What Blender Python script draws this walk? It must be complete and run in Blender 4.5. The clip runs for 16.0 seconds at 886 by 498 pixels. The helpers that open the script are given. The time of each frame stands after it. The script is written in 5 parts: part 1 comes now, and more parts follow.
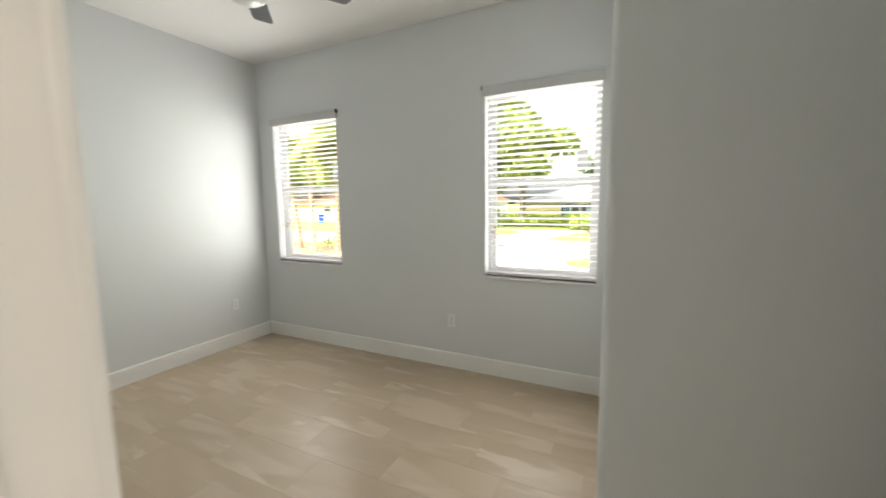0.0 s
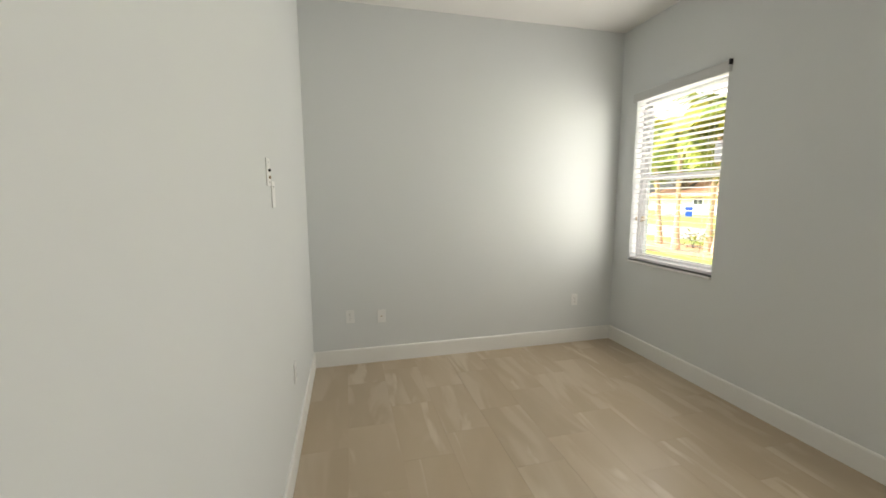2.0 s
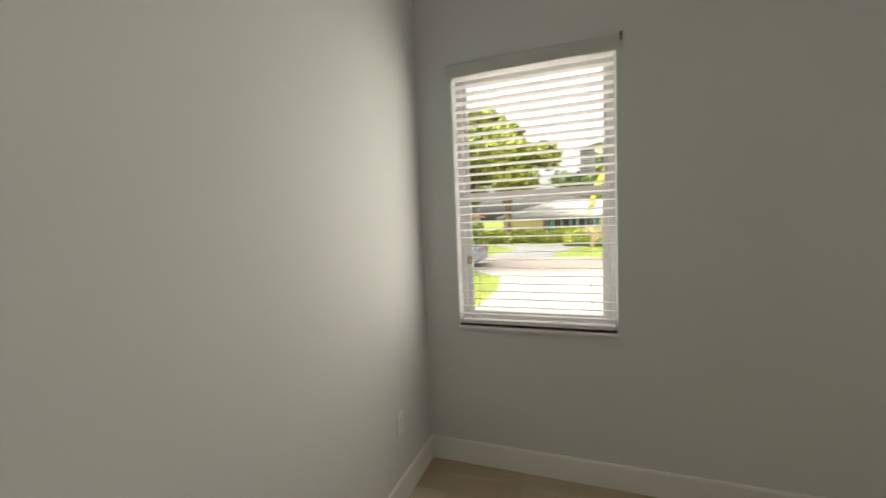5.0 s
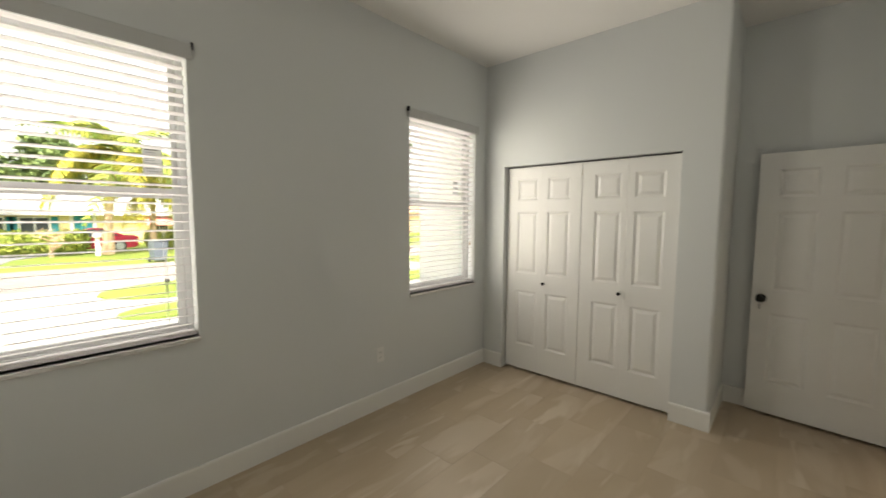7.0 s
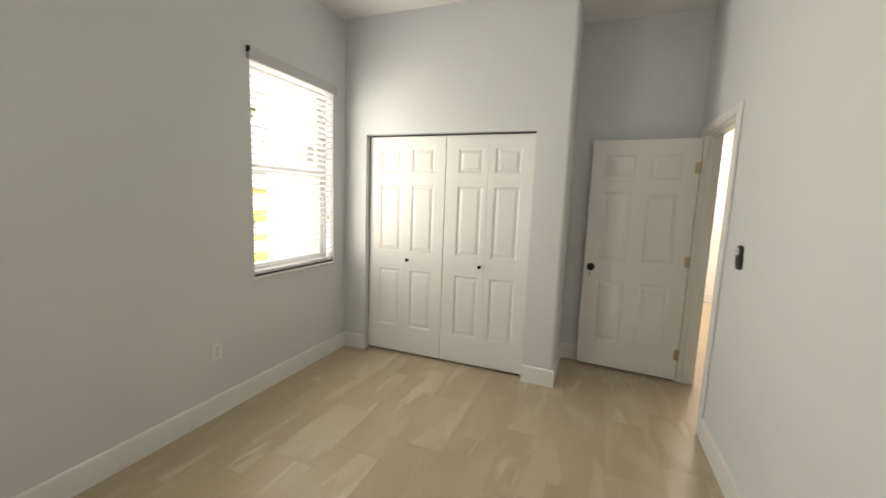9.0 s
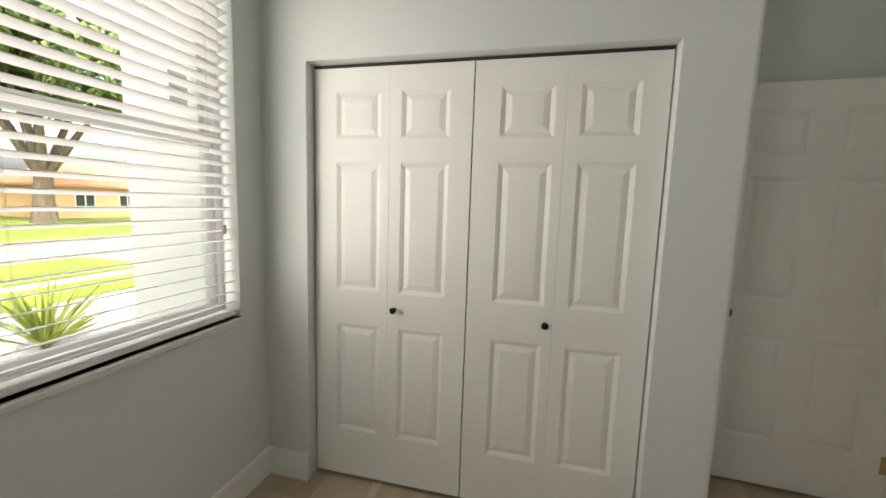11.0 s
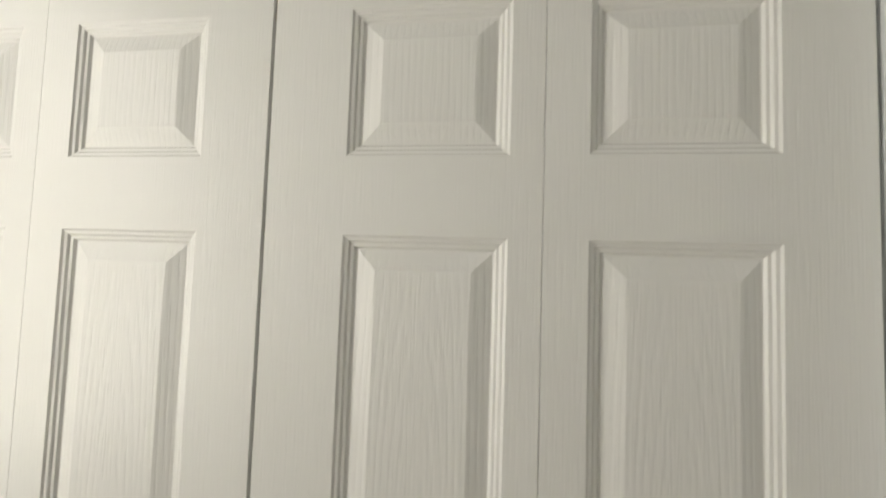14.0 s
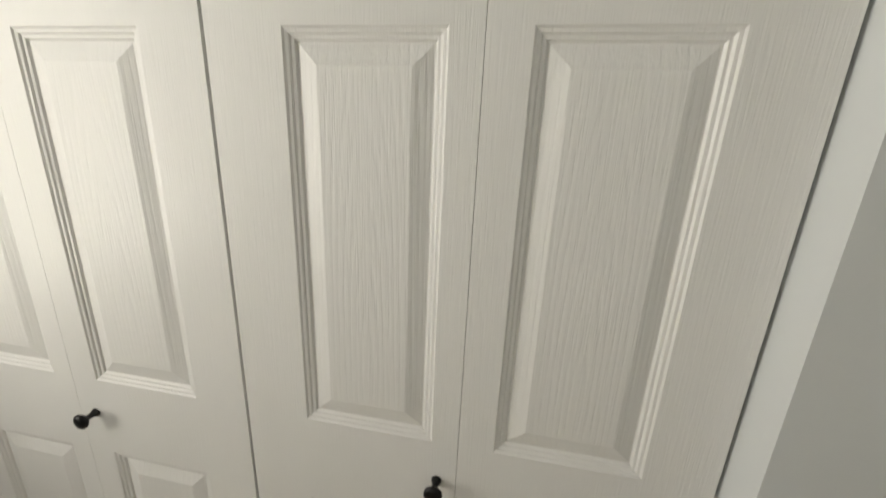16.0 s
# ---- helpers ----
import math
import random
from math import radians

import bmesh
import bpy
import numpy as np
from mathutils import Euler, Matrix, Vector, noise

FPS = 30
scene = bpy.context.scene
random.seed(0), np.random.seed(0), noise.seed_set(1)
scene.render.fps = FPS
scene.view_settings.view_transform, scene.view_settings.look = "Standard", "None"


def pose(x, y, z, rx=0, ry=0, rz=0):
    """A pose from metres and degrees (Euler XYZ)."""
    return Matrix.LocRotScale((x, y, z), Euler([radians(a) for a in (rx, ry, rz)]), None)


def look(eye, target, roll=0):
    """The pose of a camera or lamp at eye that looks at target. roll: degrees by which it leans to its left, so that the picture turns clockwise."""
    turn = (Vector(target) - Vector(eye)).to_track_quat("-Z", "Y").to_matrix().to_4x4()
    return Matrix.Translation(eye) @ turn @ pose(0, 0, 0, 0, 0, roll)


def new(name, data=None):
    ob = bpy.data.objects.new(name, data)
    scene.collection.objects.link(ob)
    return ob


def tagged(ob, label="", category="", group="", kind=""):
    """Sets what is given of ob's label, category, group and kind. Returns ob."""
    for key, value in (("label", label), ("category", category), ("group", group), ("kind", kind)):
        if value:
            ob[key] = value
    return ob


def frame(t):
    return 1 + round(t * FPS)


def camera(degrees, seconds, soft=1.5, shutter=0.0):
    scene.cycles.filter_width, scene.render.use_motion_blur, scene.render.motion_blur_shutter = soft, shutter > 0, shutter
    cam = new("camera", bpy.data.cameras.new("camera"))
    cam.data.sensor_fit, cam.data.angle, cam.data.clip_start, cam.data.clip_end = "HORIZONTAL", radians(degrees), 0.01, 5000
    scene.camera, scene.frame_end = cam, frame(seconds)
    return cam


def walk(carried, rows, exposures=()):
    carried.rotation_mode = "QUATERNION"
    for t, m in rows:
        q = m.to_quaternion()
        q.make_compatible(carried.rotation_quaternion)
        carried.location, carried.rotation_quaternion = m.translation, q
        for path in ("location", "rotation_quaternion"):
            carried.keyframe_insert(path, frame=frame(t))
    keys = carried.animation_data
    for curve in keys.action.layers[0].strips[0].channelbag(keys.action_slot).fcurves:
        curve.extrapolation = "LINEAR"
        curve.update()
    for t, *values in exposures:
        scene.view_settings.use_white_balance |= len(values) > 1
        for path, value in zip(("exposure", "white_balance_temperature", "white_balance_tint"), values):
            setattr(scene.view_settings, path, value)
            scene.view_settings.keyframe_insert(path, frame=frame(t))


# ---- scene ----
PATH = [
    (0, (3.822, -3.089, 1.49), (2.94, -1.309, 1.26), -0.7),
    (0.5, (3.808, -2.84, 1.499), (2.431, -1.404, 1.292), -0.6),
    (1, (3.75, -2.746, 1.515), (2.006, -1.79, 1.301), -0.6),
    (1.5, (3.692, -2.722, 1.482), (1.783, -2.173, 1.244), -0.9),
    (2, (3.42, -2.66, 1.479), (1.482, -2.181, 1.216), -0.2),
    (2.5, (3.101, -2.601, 1.475), (1.193, -2.056, 1.224), 0.5),
    (3, (2.655, -2.577, 1.468), (0.699, -2.22, 1.249), 0.6),
    (3.2, (2.473, -2.613, 1.463), (0.498, -2.373, 1.25), 0.5),
    (5.3, (0.773, -2.214, 1.528), (0.559, -0.231, 1.385), -2.4),
    (5.5, (0.684, -2.225, 1.53), (0.769, -0.232, 1.383), -2.2),
    (6, (0.586, -2.338, 1.514), (1.275, -0.467, 1.357), -1.5),
    (6.5, (0.526, -2.393, 1.539), (1.668, -0.76, 1.367), -0.2),
    (7, (0.478, -2.401, 1.543), (1.95, -1.058, 1.377), 0.3),
    (7.5, (0.48, -2.455, 1.538), (2.174, -1.404, 1.371), 0.3),
    (8, (0.498, -2.463, 1.528), (2.312, -1.643, 1.343), 0.5),
    (8.5, (0.52, -2.403, 1.506), (2.379, -1.696, 1.294), 1.4),
    (9, (0.645, -2.232, 1.479), (2.494, -1.513, 1.224), 2.1),
    (9.2, (0.75, -2.113, 1.472), (2.587, -1.37, 1.2), 2.1),
    (11.3, (2.428, -1.198, 1.412), (4.377, -0.787, 1.226), 1.7),
    (11.5, (2.632, -1.15, 1.411), (4.583, -0.732, 1.278), 1.5),
    (12, (3.106, -1.115, 1.346), (5.014, -0.517, 1.309), 0.3),
    (12.5, (3.375, -1.117, 1.348), (5.218, -0.343, 1.312), -1.7),
    (13, (3.327, -1.083, 1.381), (5.244, -0.518, 1.31), -1.3),
    (13.5, (3.305, -1.176, 1.457), (5.283, -0.886, 1.41), 0.5),
    (14, (3.317, -1.315, 1.555), (5.297, -1.058, 1.655), 1.9),
    (14.5, (3.303, -1.394, 1.612), (5.268, -1.09, 1.829), 1.7),
    (15, (3.301, -1.415, 1.601), (5.272, -1.08, 1.662), 2.1),
    (15.5, (3.306, -1.42, 1.536), (5.26, -1.087, 1.269), 2.8),
    (16, (3.31, -1.428, 1.471), (5.198, -1.09, 0.903), 2.6),
]
cam = camera(97.8, 16.0, soft=1.6, shutter=0.3)
walk(cam, [(t, look(e, g, r)) for t, e, g, r in PATH], exposures=[
    (0.0, 2.57, 6650, 9.5), (0.5, 2.3, 6750, 9.5), (1.0, 2.34, 6850, 9.5), (2.0, 2.46, 7000, 9.2), (2.5, 2.28, 7050, 9.2), (3.2, 2.2, 7150, 9.2), (5.3, 1.6, 7400, 9.8), (6.0, 1.58, 7400, 10), (7.0, 1.98, 7350, 10.5), (8.0, 2.43, 7100, 9.5), (8.5, 2.58, 7150, 9.5), (9.2, 2.42, 7200, 9.5), (11.5, 1.85, 7050, 9.2), (12.5, 1.8, 7050, 9.2), (13.5, 1.88, 7050, 9.2), (16.0, 1.98, 7050, 9.5)])

# world, sun, daylight through the windows
SUN_EL, SUN_AZ = 52.0, 215.0
world = bpy.data.worlds.new("sky")
scene.world = world
world.use_nodes = True
wn = world.node_tree
wn.nodes.clear()
w_out = wn.nodes.new("ShaderNodeOutputWorld")
w_bg = wn.nodes.new("ShaderNodeBackground")
w_sky = wn.nodes.new("ShaderNodeTexSky")
w_sky.sky_type = "NISHITA"
w_sky.sun_disc = False
w_sky.sun_elevation = radians(SUN_EL)
w_sky.sun_rotation = radians(SUN_AZ)
w_sky.air_density, w_sky.dust_density = 1.0, 6.0
w_soft = wn.nodes.new("ShaderNodeHueSaturation")
w_soft.inputs["Saturation"].default_value = 0.18
w_soft.inputs["Value"].default_value = 1.25
wn.links.new(w_sky.outputs[0], w_soft.inputs["Color"])
wn.links.new(w_soft.outputs[0], w_bg.inputs[0])
w_bg.inputs[1].default_value = 0.15
wn.links.new(w_bg.outputs[0], w_out.inputs[0])

sun = new("sun", bpy.data.lights.new("sun", "SUN"))
sun.data.energy, sun.data.angle, sun.data.color = 1.1, radians(10), (1.0, 0.96, 0.9)
az = radians(SUN_AZ)
sun_way = Vector((math.sin(az) * math.cos(radians(SUN_EL)), math.cos(az) * math.cos(radians(SUN_EL)), math.sin(radians(SUN_EL))))
sun.matrix_world = look(sun_way * 30, (0, 0, 0))


def area_lamp(name, m, w, h, power, color):
    lamp = new(name, bpy.data.lights.new(name, "AREA"))
    lamp.data.shape, lamp.data.size, lamp.data.size_y = "RECTANGLE", w, h
    lamp.data.energy, lamp.data.color = power, color
    lamp.matrix_world = m
    return lamp


# measures of the room
EAST, NORTH, SOUTH, CEIL = 4.435, 0.0, -2.985, 3.045
CLOSET_X, CLOSET_Y, CLOSET_IN = 3.755, -2.011, -1.875
OPEN_N, OPEN_S, OPEN_TOP = -0.233, -1.760, 2.036
DOOR_W, DOOR_E, DOOR_TOP = 3.525, 4.313, 2.05
WINDOWS = [(0.222, 1.115), (2.69, 3.583)]
WIN_LOW, WIN_TOP = 0.880, 2.415
RAIL_LOW = 0.889
WALL_N = 0.2
HALL_S = -4.35
GROUND = -0.6

for wx0, wx1 in WINDOWS:
    mid = (wx0 + wx1) / 2
    area_lamp("window_daylight", look((mid, 0.078, 1.66), (mid, -3.0, 1.66)), 0.886, 1.49, 2.2, (1.0, 0.985, 0.95))
    area_lamp("window_daylight", look((mid, -0.003, 1.66), (mid, -3.0, 1.66)), 0.6, 1.36, 2.75, (1.0, 0.985, 0.95)).data.spread = radians(170)
area_lamp("hall_light", look((6.6, -3.72, 2.95), (6.3, -3.72, 0)), 0.5, 0.5, 12, (1.0, 0.91, 0.80))


# ---------- materials ----------
def node_mat(name, rough=0.5, metal=0.0, spec=0.5):
    m = bpy.data.materials.new(name)
    m.use_nodes = True
    b = m.node_tree.nodes["Principled BSDF"]
    b.inputs["Roughness"].default_value = rough
    b.inputs["Metallic"].default_value = metal
    b.inputs["Specular IOR Level"].default_value = spec
    return m, m.node_tree, b


def coords(nt, scale=(1, 1, 1), kind="Object"):
    tc = nt.nodes.new("ShaderNodeTexCoord")
    mp = nt.nodes.new("ShaderNodeMapping")
    mp.inputs["Scale"].default_value = scale
    nt.links.new(tc.outputs[kind], mp.inputs["Vector"])
    return mp.outputs["Vector"]


def noise_tex(nt, vec, scale, detail=3.0, rough=0.5, distort=0.0):
    n = nt.nodes.new("ShaderNodeTexNoise")
    n.inputs["Scale"].default_value, n.inputs["Detail"].default_value = scale, detail
    n.inputs["Roughness"].default_value, n.inputs["Distortion"].default_value = rough, distort
    nt.links.new(vec, n.inputs["Vector"])
    return n.outputs["Fac"]


def ramp(nt, fac, stops):
    r = nt.nodes.new("ShaderNodeValToRGB")
    els = r.color_ramp.elements
    while len(els) < len(stops):
        els.new(0.5)
    for el, (p, c) in zip(els, stops):
        el.position, el.color = p, (*c, 1.0)
    nt.links.new(fac, r.inputs["Fac"])
    return r.outputs["Color"]


def bump(nt, b, height, strength, dist, under=None):
    n = nt.nodes.new("ShaderNodeBump")
    n.inputs["Strength"].default_value, n.inputs["Distance"].default_value = strength, dist
    nt.links.new(height, n.inputs["Height"])
    if under is not None:
        nt.links.new(under, n.inputs["Normal"])
    nt.links.new(n.outputs["Normal"], b.inputs["Normal"])
    return n.outputs["Normal"]


def two_scale(name, c1, c2, big, fine, rough, bump_d=0.0005, bump_s=0.4, metal=0.0, spec=0.5, kind="Object", stretch=(1, 1, 1)):
    m, nt, b = node_mat(name, rough, metal, spec)
    v = coords(nt, stretch, kind)
    col = ramp(nt, noise_tex(nt, v, big, 4), [(0.3, c1), (0.7, c2)])
    nt.links.new(col, b.inputs["Base Color"])
    bump(nt, b, noise_tex(nt, v, fine, 3), bump_s, bump_d)
    return m


M_WALL = two_scale("wall_paint", (0.635, 0.66, 0.665), (0.665, 0.686, 0.686), 0.7, 160, 0.7, 0.0006, 0.25, spec=0.35)
M_CEIL = two_scale("ceiling_texture", (0.79, 0.78, 0.76), (0.83, 0.82, 0.80), 0.8, 60, 0.9, 0.0015, 0.5)
M_TRIM = two_scale("white_trim_paint", (0.76, 0.76, 0.74), (0.80, 0.80, 0.78), 1.5, 90, 0.35, 0.0003, 0.2)
M_VINYL = two_scale("white_vinyl", (0.78, 0.79, 0.80), (0.82, 0.83, 0.83), 2, 120, 0.4, 0.0002, 0.2)
M_SLAT = two_scale("white_slat", (0.74, 0.725, 0.73), (0.79, 0.775, 0.78), 3, 200, 0.45, 0.0002, 0.2)
M_VALANCE = two_scale("valance_paint", (0.50, 0.51, 0.505), (0.55, 0.56, 0.555), 2, 100, 0.5, 0.0002, 0.2)
M_CORD = two_scale("white_cord", (0.68, 0.67, 0.64), (0.76, 0.75, 0.72), 10, 400, 0.8, 0.0002, 0.4)
M_BLACK = two_scale("black_plastic", (0.012, 0.012, 0.013), (0.022, 0.022, 0.024), 8, 300, 0.38, 0.0002, 0.3)
M_KNOB = two_scale("black_metal", (0.008, 0.008, 0.009), (0.016, 0.015, 0.015), 8, 200, 0.32, 0.0001, 0.2, metal=0.6)
M_NICKEL = two_scale("satin_brass_metal", (0.42, 0.34, 0.24), (0.55, 0.46, 0.34), 12, 200, 0.35, 0.0002, 0.3, metal=0.9)
M_STEEL = two_scale("galvanised_steel", (0.35, 0.36, 0.37), (0.5, 0.51, 0.52), 10, 150, 0.35, 0.0002, 0.3, metal=0.9)
# track metal darkened in its colour to give the shade of the header gap
M_TRACK_SHADE = two_scale("shade_dark_track_metal", (0.07, 0.07, 0.075), (0.10, 0.10, 0.105), 4, 150, 0.35, 0.0002, 0.2, metal=0.6)
M_PLATE = two_scale("white_plate_plastic", (0.74, 0.745, 0.74), (0.78, 0.785, 0.775), 5, 200, 0.35, 0.0001, 0.2)
M_SLOT = two_scale("dark_slot", (0.01, 0.01, 0.01), (0.02, 0.02, 0.02), 5, 100, 0.8)
M_WIRE = two_scale("white_coated_wire", (0.72, 0.72, 0.70), (0.78, 0.78, 0.76), 6, 200, 0.4, 0.0002, 0.2)
M_BLADE = two_scale("charcoal_fan_blade", (0.035, 0.037, 0.042), (0.055, 0.058, 0.065), 3, 120, 0.4, 0.0003, 0.3, stretch=(1, 8, 8))
M_BOWL = two_scale("frosted_glass_bowl", (0.66, 0.66, 0.65), (0.72, 0.72, 0.71), 3, 100, 0.3, 0.0001, 0.1)
M_BUTTON = two_scale("pale_grey_button", (0.55, 0.56, 0.57), (0.65, 0.66, 0.67), 9, 200, 0.45)
M_SILL = two_scale("sill_marble", (0.62, 0.62, 0.61), (0.74, 0.73, 0.72), 6, 80, 0.25, 0.0001, 0.2)
M_PAPER = two_scale("label_paper", (0.66, 0.66, 0.68), (0.72, 0.72, 0.74), 4, 100, 0.7)


def let_light_through(m, share, color):
    nt = m.node_tree
    mix, tr = nt.nodes.new("ShaderNodeMixShader"), nt.nodes.new("ShaderNodeBsdfTranslucent")
    mix.inputs[0].default_value = share
    tr.inputs[0].default_value = (*color, 1)
    nt.links.new(nt.nodes["Principled BSDF"].outputs[0], mix.inputs[1])
    nt.links.new(tr.outputs[0], mix.inputs[2])
    nt.links.new(mix.outputs[0], nt.nodes["Material Output"].inputs[0])


# translucency added to the solid vinyl only to brighten the backlit window frames
let_light_through(M_VINYL, 0.2, (0.85, 0.85, 0.86))
let_light_through(M_PAPER, 0.5, (0.8, 0.8, 0.82))
let_light_through(M_SLAT, 0.35, (0.9, 0.87, 0.87))
M_RAWWOOD = two_scale("bare_wood", (0.42, 0.30, 0.17), (0.55, 0.42, 0.27), 20, 200, 0.8, stretch=(1, 1, 0.2))


def door_paint(name, cathedral):
    """White skin with pressed wood grain; the panels carry nested cathedral arcs."""
    m, nt, b = node_mat(name, 0.42, 0.0, 0.45)
    v = coords(nt)
    col = ramp(nt, noise_tex(nt, v, 2.0, 3), [(0.3, (0.76, 0.76, 0.74)), (0.7, (0.80, 0.80, 0.785))])
    nt.links.new(col, b.inputs["Base Color"])
    fine = noise_tex(nt, coords(nt, (420, 420, 12)), 1.0, 2, 0.6)
    n1 = bump(nt, b, fine, 0.5, 0.0012)
    if cathedral:
        mp = nt.nodes.new("ShaderNodeMapping")
        mp.inputs["Location"].default_value = (-5.1, 0, -0.42)
        mp.inputs["Scale"].default_value = (46, 1, 4.2)
        nt.links.new(v, mp.inputs["Vector"])
        w = nt.nodes.new("ShaderNodeTexWave")
        w.wave_type, w.rings_direction = "RINGS", "Y"
        w.inputs["Scale"].default_value, w.inputs["Distortion"].default_value = 0.75, 5.0
        w.inputs["Detail"].default_value, w.inputs["Detail Scale"].default_value = 2.0, 0.5
        nt.links.new(mp.outputs[0], w.inputs["Vector"])
        mr = nt.nodes.new("ShaderNodeMapRange")
        mr.inputs["From Min"].default_value, mr.inputs["From Max"].default_value = 0.05, 0.45
        nt.links.new(w.outputs["Fac"], mr.inputs["Value"])
        bump(nt, b, mr.outputs[0], 0.28, 0.0005, n1)
    return m


M_DOOR = door_paint("door_paint", False)
M_PANEL = door_paint("door_panel_paint", True)


def tile_mat():
    m, nt, b = node_mat("porcelain_tile", 0.40, 0.0, 0.45)
    info = nt.nodes.new("ShaderNodeObjectInfo")
    v = coords(nt)
    comb = nt.nodes.new("ShaderNodeCombineXYZ")
    for k in range(3):
        nt.links.new(info.outputs["Random"], comb.inputs[k])
    off = nt.nodes.new("ShaderNodeVectorMath")
    off.operation = "MULTIPLY_ADD"
    nt.links.new(comb.outputs[0], off.inputs[0])
    off.inputs[1].default_value = (37, 53, 71)
    nt.links.new(v, off.inputs[2])
    p = off.outputs[0]

    def streaks(turn, sx, sy, scale, lo, hi):
        st = nt.nodes.new("ShaderNodeMapping")
        st.inputs["Rotation"].default_value = (0, 0, radians(turn))
        st.inputs["Scale"].default_value = (sx, sy, 1)
        nt.links.new(p, st.inputs["Vector"])
        n = noise_tex(nt, st.outputs[0], scale, 3, 0.5, 0.6)
        mr = nt.nodes.new("ShaderNodeMapRange")
        mr.interpolation_type = "SMOOTHSTEP"
        mr.inputs["From Min"].default_value, mr.inputs["From Max"].default_value = lo, hi
        nt.links.new(n, mr.inputs["Value"])
        return mr.outputs[0]

    def mix(fac, a, c):
        mx = nt.nodes.new("ShaderNodeMix")
        mx.data_type = "RGBA"
        nt.links.new(fac, mx.inputs[0])
        for sock, val in ((mx.inputs[6], a), (mx.inputs[7], c)):
            if isinstance(val, tuple):
                sock.default_value = (*val, 1)
            else:
                nt.links.new(val, sock)
        return mx.outputs[2]

    base = mix(streaks(9, 0.7, 2.6, 1.2, 0.38, 0.66), (0.435, 0.348, 0.245), (0.475, 0.388, 0.283))
    base = mix(streaks(-22, 0.8, 3.0, 1.3, 0.52, 0.63), base, (0.515, 0.43, 0.325))
    base = mix(streaks(26, 0.9, 5.0, 1.1, 0.61, 0.70), base, (0.56, 0.482, 0.38))
    tone = nt.nodes.new("ShaderNodeHueSaturation")
    mr = nt.nodes.new("ShaderNodeMapRange")
    mr.inputs["To Min"].default_value, mr.inputs["To Max"].default_value = 0.965, 1.035
    nt.links.new(info.outputs["Random"], mr.inputs["Value"])
    nt.links.new(mr.outputs[0], tone.inputs["Value"])
    nt.links.new(base, tone.inputs["Color"])
    nt.links.new(tone.outputs[0], b.inputs["Base Color"])
    n1 = bump(nt, b, noise_tex(nt, p, 18, 4), 0.12, 0.002)
    bump(nt, b, noise_tex(nt, p, 220, 2), 0.10, 0.0004, n1)
    return m


M_TILE = tile_mat()
M_GROUT = two_scale("tile_grout", (0.45, 0.365, 0.265), (0.48, 0.395, 0.295), 4, 200, 0.9)


def glass_mat():
    m = bpy.data.materials.new("window_glass")
    m.use_nodes = True
    nt = m.node_tree
    nt.nodes.clear()
    o = nt.nodes.new("ShaderNodeOutputMaterial")
    t = nt.nodes.new("ShaderNodeBsdfTransparent")
    t.inputs[0].default_value = (0.93, 0.96, 0.95, 1)
    g = nt.nodes.new("ShaderNodeBsdfGlossy")
    g.inputs["Roughness"].default_value = 0.02
    lw = nt.nodes.new("ShaderNodeLayerWeight")
    lw.inputs[0].default_value = 0.5
    f = nt.nodes.new("ShaderNodeMath")
    f.operation = "POWER"
    nt.links.new(lw.outputs["Facing"], f.inputs[0])
    f.inputs[1].default_value = 4.5
    mx = nt.nodes.new("ShaderNodeMixShader")
    nt.links.new(f.outputs[0], mx.inputs[0])
    nt.links.new(t.outputs[0], mx.inputs[1])
    nt.links.new(g.outputs[0], mx.inputs[2])
    nt.links.new(mx.outputs[0], o.inputs[0])
    return m


M_GLASS = glass_mat()


# ---------- mesh helpers ----------
def box(bm, x0, x1, y0, y1, z0, z1, bevel=0.0, m=None):
    r = bmesh.ops.create_cube(bm, size=1.0)
    vs = r["verts"]
    for v in vs:
        v.co = Vector(((x0 + x1) / 2 + v.co.x * (x1 - x0), (y0 + y1) / 2 + v.co.y * (y1 - y0), (z0 + z1) / 2 + v.co.z * (z1 - z0)))
    if bevel:
        es = {e for v in vs for e in v.link_edges}
        out = bmesh.ops.bevel(bm, geom=list(es), offset=bevel, segments=2, affect="EDGES", profile=0.5)
        vs = list({v for f in out["faces"] for v in f.verts} | {v for v in vs if v.is_valid})
    if m is not None:
        bmesh.ops.transform(bm, matrix=m, verts=vs)
    return vs


def rod(bm, a, b, r, seg=8, r2=None):
    a, b = Vector(a), Vector(b)
    d = b - a
    m = Matrix.Translation((a + b) / 2) @ d.to_track_quat("Z", "Y").to_matrix().to_4x4()
    return bmesh.ops.create_cone(bm, cap_ends=True, segments=seg, radius1=r, radius2=r if r2 is None else r2, depth=d.length, matrix=m)["verts"]


def lathe(bm, profile, seg=20, m=None):
    """Turn a profile of (radius, height) round the z axis."""
    rings = []
    for r, z in profile:
        rings.append([bm.verts.new((r * math.cos(2 * math.pi * k / seg), r * math.sin(2 * math.pi * k / seg), z)) for k in range(seg)])
    for a, b in zip(rings, rings[1:]):
        for k in range(seg):
            bm.faces.new((a[k], a[(k + 1) % seg], b[(k + 1) % seg], b[k]))
    bm.faces.new(list(reversed(rings[0])))
    bm.faces.new(rings[-1])
    vs = [v for ring in rings for v in ring]
    if m is not None:
        bmesh.ops.transform(bm, matrix=m, verts=vs)
    return vs


